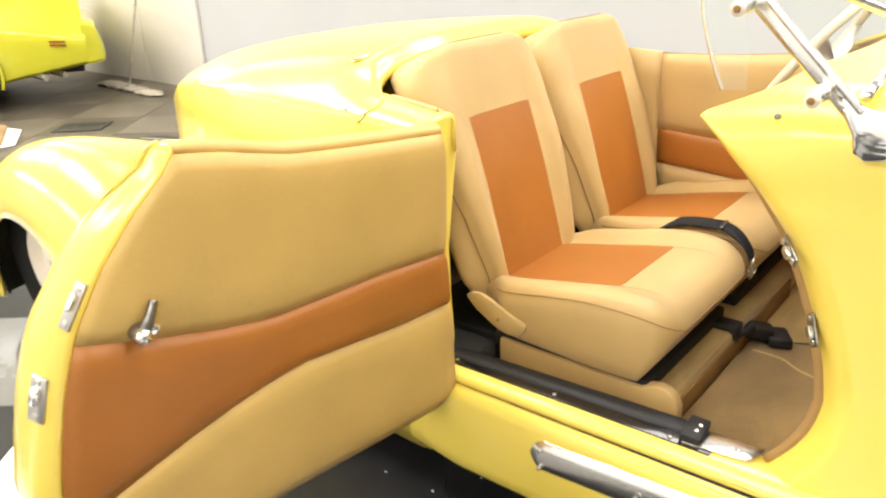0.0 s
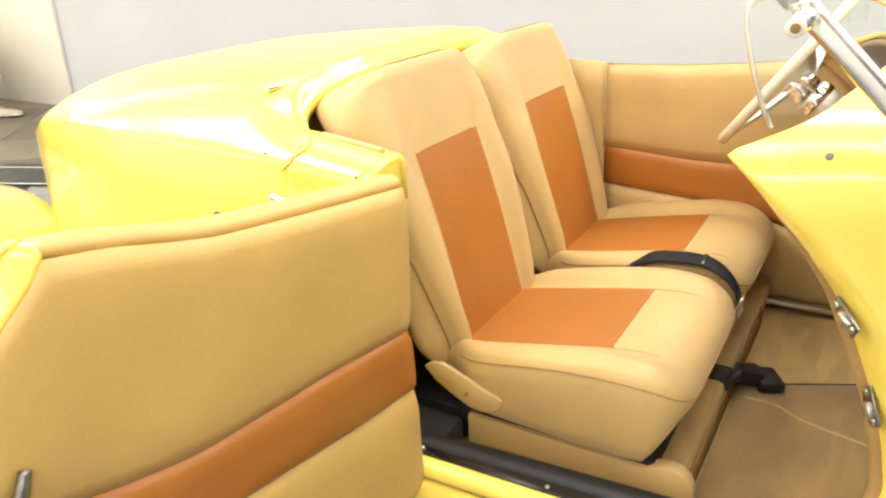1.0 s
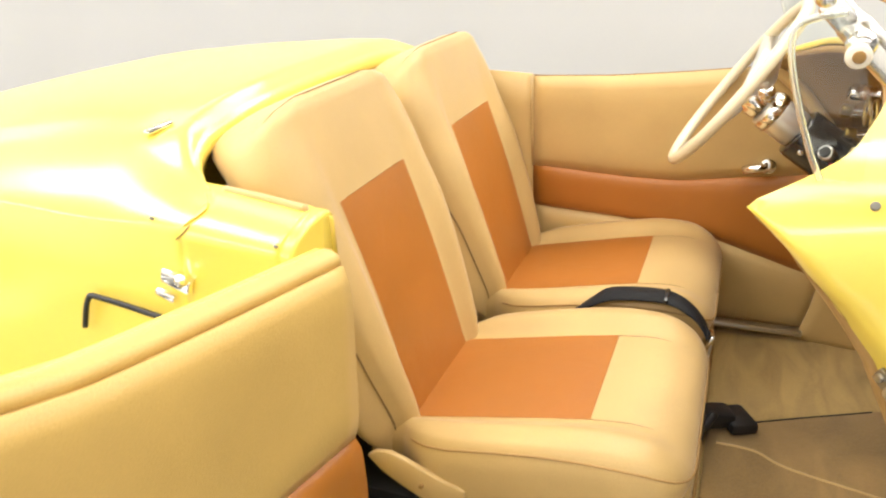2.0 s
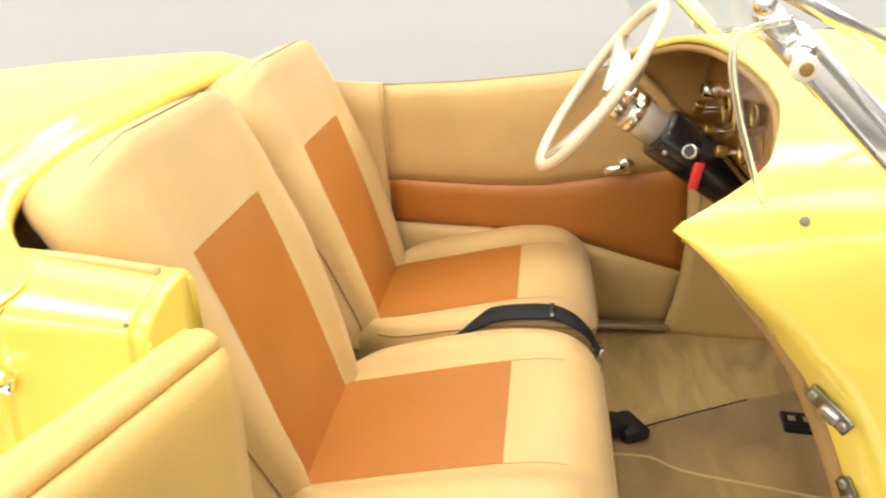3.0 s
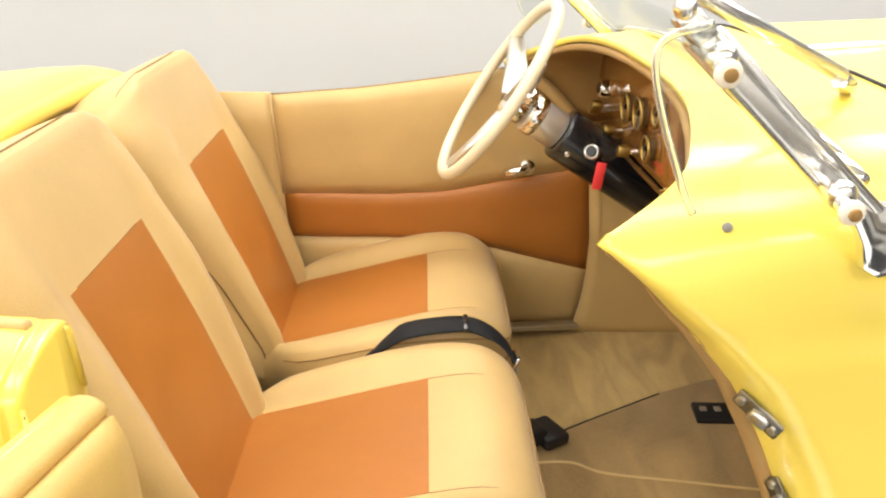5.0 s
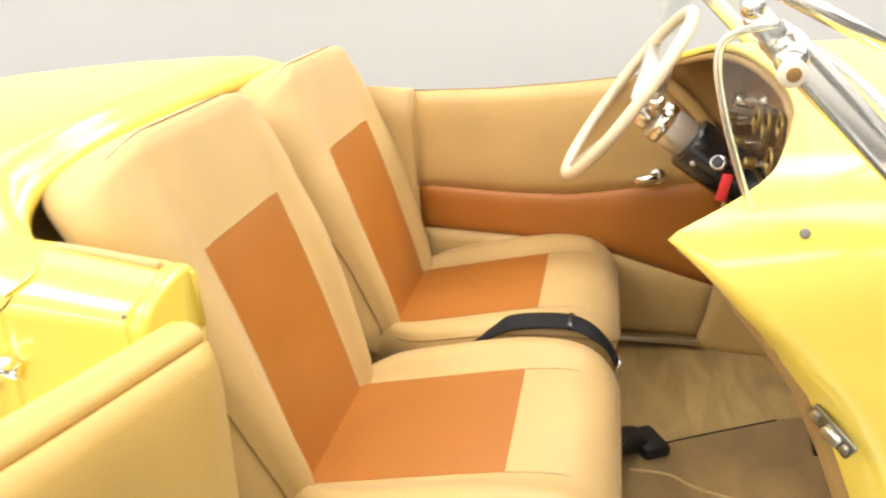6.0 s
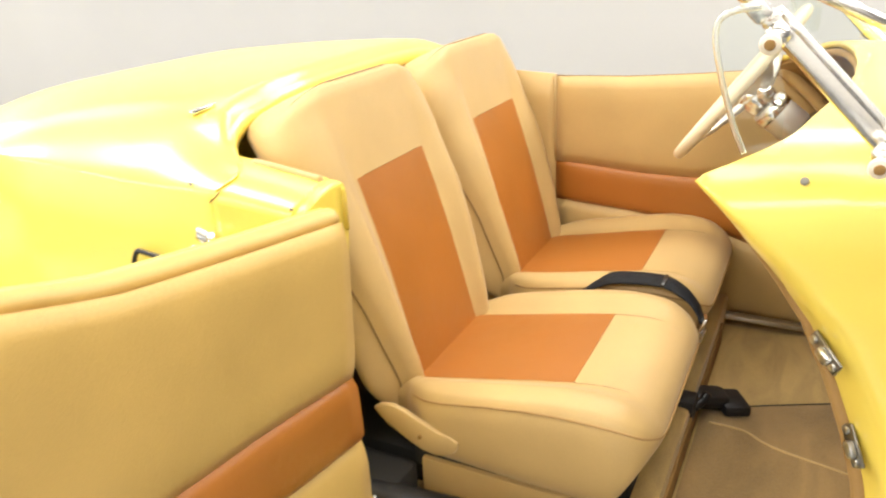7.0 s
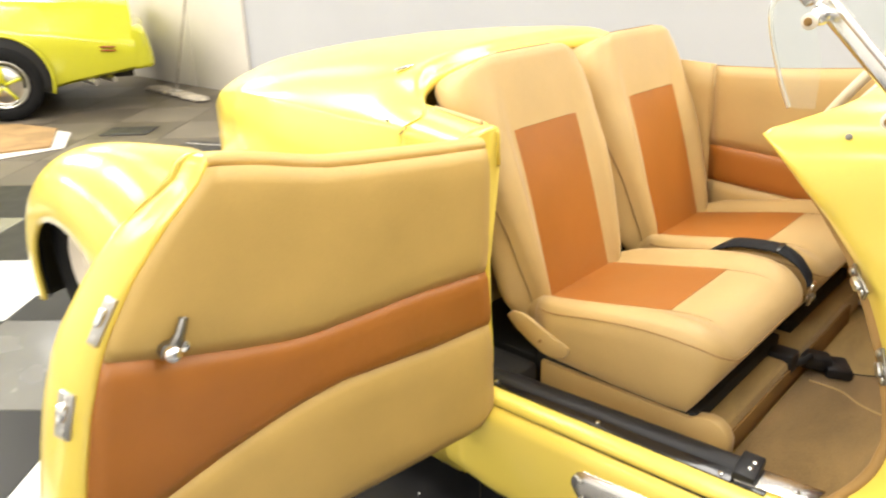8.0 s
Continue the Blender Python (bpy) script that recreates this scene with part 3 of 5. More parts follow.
# window-less inside handle: crank on a round boss
cz, cs = 0.778, 0.645
boss = rod("inside_handle", dpt(cs, cz, 0.004), dpt(cs, cz, 0.034), 0.016, M_IRON, door, "dull steel inside door handle", bevel=0.004)
tube("lever", smooth_path([dpt(cs, cz, 0.034), dpt(cs - 0.015, cz + 0.024, 0.034), dpt(cs - 0.027, cz + 0.047, 0.026)], 5), [0.010] * 5 + [0.008] * 3 + [0.007] * 3, M_IRON, boss, seg=12)
ball("knob", dpt(cs, cz, 0.040), 0.014, M_CHROME, boss)
rod("stud", dpt(cs - 0.022, cz - 0.002, 0.004), dpt(cs - 0.022, cz - 0.002, 0.026), 0.009, M_CHROME, boss, bevel=0.002)

# latch and striker on the edge
def edge_plate(z, name, label, a_off, n_off, wide):
    f = door_front(z)
    a = Vector(dpt(f + a_off, z, n_off))
    d = (Vector(dpt(door_front(z + 0.03) + 0.03, z + 0.03, -0.05)) - Vector(dpt(door_front(z - 0.03) + 0.03, z - 0.03, -0.05))).normalized()
    nrm = (Vector(dpt(1, z, 0.55)) - Vector(dpt(0, z, 0))).normalized()
    side = d.cross(nrm).normalized()
    nrm = side.cross(d).normalized()
    m = Matrix((( side.x, d.x, nrm.x, a.x), (side.y, d.y, nrm.y, a.y), (side.z, d.z, nrm.z, a.z), (0, 0, 0, 1)))
    pl = box(name, (wide, 0.075, 0.012), m, M_STEEL, door, label, bevel=0.003)
    box("bolt", (wide * 0.6, 0.030, 0.014), m @ pose(0.0, 0.006, 0.008), M_CHROME, pl, bevel=0.005)
    for dy in (-0.028, 0.028):
        screw("screw", m @ Vector((0, dy, 0.004)), nrm, 0.006, pl)


edge_plate(0.838, "door_latch", "chrome door latch", 0.016, -0.008, 0.020)
edge_plate(0.700, "striker_plate", "chrome guide plate with two screws", 0.030, -0.024, 0.030)
# outside handle on the far face
hp = [dpt(0.40, 0.90, -0.09), dpt(0.40, 0.90, -0.14), dpt(0.385, 0.90, -0.150), dpt(0.28, 0.90, -0.150)]
tube("outside_handle", hp, 0.009, M_CHROME, door, "chrome outside door handle")

demote(door, door_shell, roadster)

# ---- inside of the cockpit ----
# far door panel
def far_pt(x, z, d=0.0):
    return (x, 0.868 - 0.02 * (z - 0.7) / 0.3 - d + lerp(x, [-0.3, 0.1, 0.8], [0.03, 0.0, 0.0]), z)


far_door = thing("far_door", None, "tan and orange leather trim of the closed door", "door panel")


def far_sheet(name, lo, hi, x0, x1, mat, label="", puff=0.010, nx=22, nz=9):
    P = []
    for u in np.linspace(0, 1, nx):
        row = []
        for v in np.linspace(0, 1, nz):
            x = x0 + (x1 - x0) * u
            for _ in range(3):                            # the front end follows the curved kick edge
                z = lo(x) + (hi(x) - lo(x)) * v
                x = x0 + (min(x1, lerp(z, [0.36, 0.45, 0.60, 0.72, 0.80, 0.93, 1.02], [0.785, 0.80, 0.806, 0.80, 0.785, 0.70, 0.61])) - x0) * u
            z = lo(x) + (hi(x) - lo(x)) * v
            e = min(min(u, 1 - u) * 9, min(v, 1 - v) * 5, 1.0)
            row.append(far_pt(x, z, puff * (1 - (1 - e) ** 2)))
        P.append(row)
    return skin(name, P, mat, far_door, label, thick=0.012, offset=-1)


def f_top(x):
    return lerp(x, [-0.3, 0.09, 0.28, 0.45, 0.57, 0.8], [0.985, 0.972, 0.978, 0.992, 1.005, 1.03])


def f_hi(x):
    return lerp(x, [0.09, 0.32, 0.45, 0.60, 0.80], [0.742, 0.728, 0.728, 0.750, 0.775])


def f_lo(x):
    return lerp(x, [0.09, 0.32, 0.53, 0.80], [0.633, 0.620, 0.588, 0.500])


far_sheet("upper_trim", lambda x: f_hi(x) + 0.001, f_top, 0.083, 0.80, M_TAN)
far_sheet("trim_band", f_lo, f_hi, 0.083, 0.80, M_ORANGE, "orange leather band")
far_sheet("lower_trim", lambda x: 0.350, lambda x: f_lo(x) - 0.001, 0.083, 0.80, M_TAN)
tube("top_seam", [far_pt(x, f_top(x) + 0.001, 0.004) for x in np.linspace(-0.28, 0.62, 24)], 0.003, M_PIPING, far_door)
tube("trim_seam", [far_pt(x, f_hi(x), 0.003) for x in np.linspace(0.09, 0.80, 24)], 0.003, M_PIPING, far_door)
tube("trim_seam", [far_pt(x, f_lo(x), 0.003) for x in np.linspace(0.09, 0.80, 24)], 0.003, M_PIPING, far_door)
# quarter trim behind the far door, with a rounded front edge
far_sheet("quarter_trim", lambda x: 0.36, lambda x: f_top(x) + 0.006, -0.32, 0.081, M_TAN, "tan leather quarter trim", puff=0.012)
tube("joint_bead", [far_pt(0.082, z, 0.012) for z in (0.975, 0.90, 0.82, 0.74)], [0.005, 0.005, 0.004, 0.003], M_SEAM, far_door, "tan bead between door and quarter", seg=8)
tube("joint_gap", [far_pt(0.0745, z, 0.010) for z in (0.90, 0.85, 0.80)], [0.001, 0.003, 0.001], M_BLACK, far_door, seg=6)
# crank
cr = rod("window_crank", far_pt(0.644, 0.786, 0.0), far_pt(0.644, 0.786, 0.035), 0.019, M_CHROME, far_door, "chrome crank handle", bevel=0.004)
tube("lever", [far_pt(0.644, 0.786, 0.038), far_pt(0.620, 0.782, 0.042), far_pt(0.592, 0.775, 0.036)], [0.011, 0.011, 0.010], M_CHROME, cr)
# kick panel ahead of the far door, and its curved edge
P = []
for s in np.linspace(0.0, 1.0, 9):
    row = []
    for z in np.linspace(0.33, 0.84, 16):
        x0 = lerp(z, [0.33, 0.37, 0.42, 0.50, 0.60, 0.75, 0.84], [0.757, 0.764, 0.778, 0.790, 0.796, 0.788, 0.775])
        x = x0 + (1.45 - x0) * s ** 1.5
        row.append((x, 0.845 - 0.10 * (x - 0.8), z))
    P.append(row)
skin("kick_panel", P, M_TAN, roadster, "tan trimmed kick panel", thick=0.01, offset=-1)
tube("kick_edge", smooth_path([(0.795, 0.850, 0.36), (0.812, 0.848, 0.45), (0.818, 0.846, 0.6), (0.80, 0.844, 0.80), (0.72, 0.84, 0.93), (0.62, 0.835, 1.02)], 5), 0.014, M_TAN, roadster)
strip = box("sill_strip", (0.55, 0.035, 0.012), pose(0.497, 0.838, 0.366), M_STEEL, roadster, "steel door sill strip with chrome edge")
tube("chrome_bead", [(0.26, 0.822, 0.374), (0.765, 0.822, 0.374)], 0.003, M_NICKEL, strip, seg=8)

# far body side
P = []
for x in np.linspace(-0.1, 0.60, 12):
    P.append([(x, YC + half_width(x, z), z) for z in np.linspace(0.36, 0.93, 8)] + [(x, YC + half_width(x, 0.93) - 0.02, 0.950), (x, 0.872, -0.006 + lerp(x, [-0.1, 0.3, 0.6], [0.972, 0.98, 1.01]))])
far_skin = skin("far_door_skin", P, M_YELLOW, far_door, thick=0.006)
demote(far_door, far_skin, roadster)

# carpeted floor, toe board, tunnel riser
P = []
prof = [(-0.35, 0.345), (0.52, 0.345), (0.70, 0.345), (0.90, 0.345), (1.06, 0.346), (1.12, 0.37), (1.18, 0.45), (1.26, 0.58), (1.34, 0.72)]
for y in np.linspace(-0.19, 0.87, 24):
    P.append([(p[0], y, p[2] + 0.005 * noise.noise((p[0] * 7, y * 7, 0.3))) for p in smooth_path([(a, 0, b) for a, b in prof], 4)])
skin("carpet", P, M_CARPET, roadster, "worn tan cut-pile carpet", thick=0.01, offset=-1)
box("firewall", (0.02, 0.84, 0.62), pose(1.36, YC, 0.72), M_DARKIN, roadster)
# seat riser, carpeted, with a rounded front corner beside the sill
box("inner_rocker", (0.30, 0.10, 0.08), pose(-0.005, -0.150, 0.392), M_DARKIN, roadster, "black inner sill", bevel=0.01)
box("seat_riser", (0.438, 0.92, 0.075), pose(0.349, 0.40, 0.383), M_CARPET, roadster, "carpeted seat riser", bevel=0.012)
box("rear_floor_panel", (0.288, 0.92, 0.070), pose(-0.015, 0.40, 0.381), M_DARKIN, roadster, "black floor panel behind the seats", bevel=0.004)
side = [(0.150, 0, 0.345), (0.575, 0, 0.345), (0.592, 0, 0.37), (0.592, 0, 0.415), (0.583, 0, 0.436), (0.566, 0, 0.449), (0.545, 0, 0.453), (0.524, 0, 0.448), (0.508, 0, 0.438), (0.150, 0, 0.438)]
slab("riser_board", [(x, -0.098, z) for x, y, z in side], (0, 0.03, 0), M_TAN, roadster, "tan trimmed riser board", bevel=0.005)

# brown strip paints the shade on the riser's front face
box("riser_edge", (0.006, 0.78, 0.055), pose(0.571, 0.33, 0.374), M_LINING, roadster, "brown strip standing in for the shaded front face of the riser", bevel=0.002)

# windlace round the near opening
edge = [(lerp(z, EDGE_Z, EDGE_X) + 0.003, YC - cowl_width(0.7, min(z, 0.9)) + 0.006 + 0.95 * flange(z) + max(0, z - 0.9) * 0.12, z) for z in np.linspace(0.42, 0.985, 26)]
tube("windlace", edge, [lerp(p[2], [0.42, 0.80, 0.93, 0.985], [0.010, 0.012, 0.008, 0.004]) for p in edge], M_PILLAR, roadster, "tan leather windlace")
# inner pillar trim behind the edge
P = []
for z in np.linspace(0.40, 1.02, 20):
    x0 = lerp(z, EDGE_Z, EDGE_X) + 0.012
    w = YC - cowl_width(0.7, min(z, 0.9)) + 0.012 + 0.95 * flange(z) + max(0, z - 0.9) * 0.14
    P.append([(x0 + a, w + b, z) for a, b in ((0, 0), (0.03, 0.02), (0.10, 0.03), (0.30, 0.06))])
skin("pillar_trim", P, M_CARPET, roadster, thick=0.004)
# rim roll round the cowl opening
rim = []
for y in np.linspace(YC - 0.476, YC + 0.476, 60):
    q = abs(y - YC) / 0.475
    c = min((abs(y - YC) / 0.524) ** (1 / 0.57), 1)
    z = 0.90 + 0.203 * max(1 - c * c, 0) ** 0.285
    rim.append((cowl_rim(y) + 0.006, y, z - 0.015))
tube("rim_trim", rim, 0.007, M_PILLAR, roadster, "tan rim beading")
P = []
for kind, v in cowl_profile():
    if kind == "n":
        continue
    y, z = cowl_point(0.62, kind, v)[1:]
    x0 = (lerp(z, EDGE_Z, EDGE_X) if z < 1.02 else cowl_rim(y)) + 0.012
    row = []
    for x in np.linspace(x0, 1.34, 8):
        p = cowl_point(x, kind, v)
        row.append((x, YC + (p[1] - YC) * 0.968, p[2] - 0.014 if kind == "t" else p[2]))
    P.append(row)
skin("cowl_lining", P, M_LINING, roadster, "brown lining under the cowl", thick=0.003)

# ---- seats ----
def seat(yc, outer, label):
    """Bucket seat: piped front panels between boxed sides, each with a flat orange centre and soft bolsters."""
    top = thing("bucket_seat", None, label, "car seat", group="front seats")
    up, nrm = Vector((-0.375, 0, 0.927)), Vector((0.927, 0, 0.375))
    base = Vector((0.080, yc, 0.495))
    L, INS, INS_TOP = 0.625, 0.124, 0.692
    cols = list(np.linspace(-1, -0.5, 15)) + list(np.linspace(-0.5, 0.5, 13))[1:-1] + list(np.linspace(0.5, 1, 15))

    def ease(a):
        a = min(max(a, 0.0), 1.0)
        return a * a * (3 - 2 * a)

    def back_w(v):
        return lerp(v, [-0.02, 0.02, 0.06, 0.12, 0.22, 0.5, 0.76, 0.83, 0.88, 0.915, 0.94, 0.955, 0.966, 0.974, 0.980, 0.985],
                    [0.160, 0.170, 0.177, 0.185, 0.199, 0.232, 0.243, 0.240, 0.231, 0.217, 0.199, 0.181, 0.157, 0.128, 0.096, 0.060])

    def mid(v):
        """Height of the centre panel over the plane of the back."""
        return lerp(v, [-0.02, 0.1, 0.2, 0.4, 0.55, 0.69, 0.85, 0.94, 0.966, 0.976, 0.982, 0.985],
                    [0.040, 0.047, 0.055, 0.069, 0.076, 0.080, 0.090, 0.093, 0.089, 0.081, 0.071, 0.060])

    def seam_n(v):
        return mid(v) - lerp(v, [0.0, 0.1, 0.35, 0.6, 0.9, 0.955, 0.975, 1.0], [0.030, 0.014, 0.018, 0.040, 0.046, 0.030, 0.008, 0.006])

    def rear(v):
        return lerp(v, [-0.02, 0.03, 0.1, 0.5, 0.75, 0.85, 0.90, 0.94, 0.97, 1.0], [-0.005, 0.022, 0.040, 0.044, 0.044, 0.055, 0.078, 0.100, 0.096, 0.075])

    def col_u(s, v):
        w = back_w(v)
        flat = min(INS, w * 0.80)
        a = abs(s)
        u = flat * a / 0.5 if a <= 0.5 else flat + (w - flat) * (a - 0.5) / 0.5
        return math.copysign(u, s)

    def front(s, v):
        """Front face: a flat middle, bolsters that swell beside it and roll over to the piping."""
        a = max(abs(s) - 0.5, 0.0) / 0.5
        swell = 0.024 * lerp(v, [0.0, 0.12, 0.55, 0.75, 0.90], [0.55, 1.0, 0.9, 0.5, 0.0])
        crest = mid(v) + swell * ease(a / 0.52)
        start = lerp(v, [0.0, 0.3, 0.6, 0.85], [0.52, 0.50, 0.36, 0.10])
        roll = max(a - start, 0.0) / (1 - start)
        droop = crest - seam_n(v)
        return crest - droop * (1 - math.sqrt(max(1 - roll ** 2.1, 0.0)))

    def back_pt(u, n, v):
        return base + up * (L * v) + nrm * n + Vector((0, u, 0))

    vs = list(np.linspace(-0.02, INS_TOP, 25)) + [0.72, 0.75, 0.78, 0.81, 0.84, 0.865, 0.89, 0.91, 0.925, 0.94, 0.95, 0.959, 0.966, 0.971, 0.976, 0.980, 0.983, 0.985]
    P = []
    for v in vs:
        w, ns = back_w(v), seam_n(v)
        row = [back_pt(col_u(s, v), front(s, v), v) for s in cols]
        deep = ns + rear(v)
        for q in np.linspace(0, math.pi, 37)[1:-1]:            # boxed side, round the rear, other side
            c, sn = math.cos(q), math.sin(q)
            full = lerp(v, [-0.02, 0.03, 0.08, 0.14, 0.24, 0.5, 0.80, 0.93], [0.016, 0.042, 0.058, 0.060, 0.048, 0.022, 0.010, 0.002])
            u = math.copysign(abs(c) ** 0.30, c) * (w + full * math.sin(min(sn * 1.15, 1.0) * math.pi / 2))
            row.append(back_pt(u, ns - deep * sn ** 0.9, v))
        P.append(row)
    sharp(skin("backrest", P, M_TAN, top, closed_v=True, caps=True), 50)
    ins_cols = [s for s in cols if abs(s) <= 0.5001]
    P = [[back_pt(col_u(s, v), front(s, v) + (0.0004 if abs(s) > 0.49 or v > INS_TOP - 0.005 else 0.0010), v) for s in ins_cols] for v in vs if v <= INS_TOP + 1e-6]
    sharp(skin("back_insert", P, M_ORANGE, top, "orange leather backrest panel", thick=0.0008), 40)
    tube("insert_seam", [back_pt(col_u(s, INS_TOP), front(s, INS_TOP) + 0.0003, INS_TOP + 0.001) for s in ins_cols[1:-1]], 0.0007, M_LINING, top, seg=6)
    # piping round the front panel
    pv = [0.02, 0.04, 0.06, 0.09, 0.12, 0.17] + list(np.linspace(0.22, 0.82, 16)) + [0.86, 0.89, 0.915, 0.935, 0.95, 0.96, 0.968, 0.974]
    hide = {v: 0.0006 - 0.0030 * lerp(v, [0.50, 0.60, 0.93, 0.955], [0, 1, 1, 0]) for v in pv}
    ring = [back_pt(-back_w(v) - hide[v], seam_n(v) + hide[v], v) for v in pv]
    ring += [back_pt(col_u(s, 0.977), front(s, 0.977) + 0.0010, 0.977) for s in cols[1:-1]]
    ring += [back_pt(back_w(v) + hide[v], seam_n(v) + hide[v], v) for v in reversed(pv)]
    thin = [0.0016 if v < 0.5 else lerp(v, [0.5, 0.65, 0.93, 0.975], [0.0016, 0.0006, 0.0004, 0.0012]) for v in pv]
    tube("back_piping", ring, thin + [0.0016] * (len(ring) - len(thin)), M_PIPING, top, "brown piping round the backrest", seg=6)

    # cushion
    CI = 0.137

    def c_w(x):
        return lerp(x, [0.04, 0.10, 0.13, 0.16, 0.2, 0.35, 0.47, 0.51, 0.532, 0.547, 0.557, 0.564, 0.569], [0.172, 0.180, 0.205, 0.223, 0.232, 0.240, 0.239, 0.233, 0.225, 0.214, 0.200, 0.183, 0.160])

    def c_mid(x):
        return lerp(x, [0.04, 0.12, 0.25, 0.33, 0.41, 0.46, 0.49, 0.515, 0.535, 0.550, 0.560, 0.566, 0.569], [0.536, 0.551, 0.578, 0.595, 0.610, 0.616, 0.616, 0.611, 0.603, 0.594, 0.584, 0.575, 0.567])

    def c_edge(x):
        return lerp(x, [0.04, 0.12, 0.27, 0.35, 0.44, 0.51, 0.54, 0.557, 0.569], [0.540, 0.553, 0.586, 0.601, 0.608, 0.601, 0.590, 0.579, 0.565])

    def c_bot(x):
        return lerp(x, [0.04, 0.48, 0.503, 0.53, 0.555, 0.569], [0.452, 0.449, 0.449, 0.495, 0.540, 0.560])

    def cu(s, x):
        w = c_w(x)
        flat = min(CI, w * 0.8)
        a = abs(s)
        return math.copysign(flat * a / 0.5 if a <= 0.5 else flat + (w - flat) * (a - 0.5) / 0.5, s)

    def c_surf(s, x):
        a = max(abs(s) - 0.5, 0.0) / 0.5
        swell = 0.025 * lerp(x, [0.05, 0.15, 0.40, 0.50, 0.56], [0.4, 1.0, 0.9, 0.5, 0.0])
        crest = c_mid(x) + swell * ease(a / 0.6)
        roll = max(a - 0.45, 0.0) / 0.55
        return crest - (crest - c_edge(x)) * (1 - math.sqrt(max(1 - roll ** 2.4, 0.0)))

    xs = [0.04, 0.07, 0.10, 0.115, 0.13, 0.145] + list(np.linspace(0.16, 0.408, 12)) + [0.43, 0.455, 0.48, 0.50, 0.515, 0.525, 0.535, 0.543, 0.550, 0.555, 0.560, 0.564, 0.567, 0.569]
    P = []
    for x in xs:
        w, zb, ze = c_w(x), c_bot(x), c_edge(x)
        row = [(x, yc + cu(s, x), c_surf(s, x)) for s in cols]
        for k, z in ((0.004, 0.93), (0.006, 0.75), (0.005, 0.5), (0.002, 0.22), (-0.003, 0.04), (-0.010, 0.0), (-0.08, -0.005)):
            row.append((x, yc + w + k, zb + (ze - zb) * z))
        for k, z in ((-0.08, -0.005), (-0.010, 0.0), (-0.003, 0.04), (0.002, 0.22), (0.005, 0.5), (0.006, 0.75), (0.004, 0.93)):
            row.append((x, yc - w - k, zb + (ze - zb) * z))
        P.append(row)
    sharp(skin("cushion", P, M_TAN, top, closed_v=True, caps=True), 50)
    P = [[(x, yc + cu(s, x), c_surf(s, x) + (0.0004 if abs(s) > 0.49 or x > 0.40 else 0.0010)) for s in ins_cols] for x in xs if x <= 0.4081]
    sharp(skin("cushion_insert", P, M_ORANGE, top, "orange leather seat panel", thick=0.0008), 40)
    for sg in (-1, 1):                                          # stitch lines from the insert to the front edge
        tube("stitch_line", [(x, yc + cu(sg * 0.5, x), c_surf(sg * 0.5, x)) for x in (0.408, 0.43, 0.455, 0.48, 0.50, 0.53)], [0.0009] * 4 + [0.0006, 0.0003], M_PIPING, top, seg=5)
    px = [0.13, 0.145, 0.16, 0.2, 0.28, 0.35, 0.41, 0.46, 0.50, 0.52, 0.535, 0.545, 0.553, 0.560, 0.565, 0.568]
    ring = [(x, yc - c_w(x) - 0.0008, c_edge(x)) for x in px] + [(0.5705, yc + y, 0.5660) for y in np.linspace(-0.145, 0.145, 9)] + [(x, yc + c_w(x) + 0.0008, c_edge(x)) for x in reversed(px)]
    tube("cushion_piping", ring, 0.0018, M_PILLAR, top, "brown piping round the cushion", seg=6)
    # recliner cover on the outer side, with a screw
    for sg in (outer,):
        y0 = yc + sg * 0.229
        ol = [(0.062, 0.532), (0.080, 0.545), (0.104, 0.548), (0.132, 0.540), (0.165, 0.526), (0.196, 0.514), (0.220, 0.510), (0.234, 0.502), (0.233, 0.488), (0.222, 0.474), (0.204, 0.464), (0.185, 0.462), (0.160, 0.467), (0.128, 0.482), (0.090, 0.505)]
        cov = slab("recliner_cover", [(x, y0, z) for x, z in ol], (0, sg * 0.013, 0), M_TAN, top, "tan plastic recliner cover", bevel=0.006)
        screw("screw", (0.160, y0 + sg * 0.014, 0.497), (0, sg, 0), 0.004, cov, M_LINING)
    for sg in (-1, 1):
        box("seat_rail", (0.36, 0.03, 0.035), pose(0.33, yc + sg * 0.17, 0.425), M_BLACK, top, bevel=0.004)
    # frame block is widened and blackened as the shade beneath the cushion
    box("seat_frame", (0.39, 0.43, 0.040), pose(0.325, yc, 0.430), M_DARKIN, top, "black seat frame, enlarged to stand in for the shade under the cushion")
    return top


seat(0.128, -1, "tan leather passenger bucket seat with orange centre panels")
seat(0.634, 1, "tan leather driver bucket seat with orange centre panels")

# ---- lap belt between the seats ----
belt = thing("seat_belt", None, "black webbing lap belt with a chrome buckle, lying between the seats", "seat belt")
pts = smooth_path([(0.13, 0.381, 0.515), (0.22, 0.383, 0.542), (0.29, 0.386, 0.574), (0.335, 0.392, 0.607), (0.375, 0.396, 0.628), (0.47, 0.392, 0.638), (0.520, 0.382, 0.624), (0.550, 0.372, 0.598), (0.560, 0.366, 0.577)], 6)
P = []
for i, p in enumerate(pts):
    k = i / (len(pts) - 1)
    w = lerp(k, [0, 0.22, 0.30, 0.42, 0.46, 0.74, 0.80, 1], [0.002, 0.003, 0.008, 0.018, 0.020, 0.020, 0.017, 0.016])
    tilt = lerp(k, [0, 0.4, 1], [0.2, 0.30, 0.1])
    P.append([(p[0], p[1] - w, p[2] - w * tilt), (p[0], p[1] - w * 0.9, p[2] + 0.003 - w * tilt), (p[0], p[1], p[2] + 0.003), (p[0], p[1] + w * 0.9, p[2] + 0.003 + w * tilt * 0.5), (p[0], p[1] + w, p[2] + w * tilt * 0.5)])
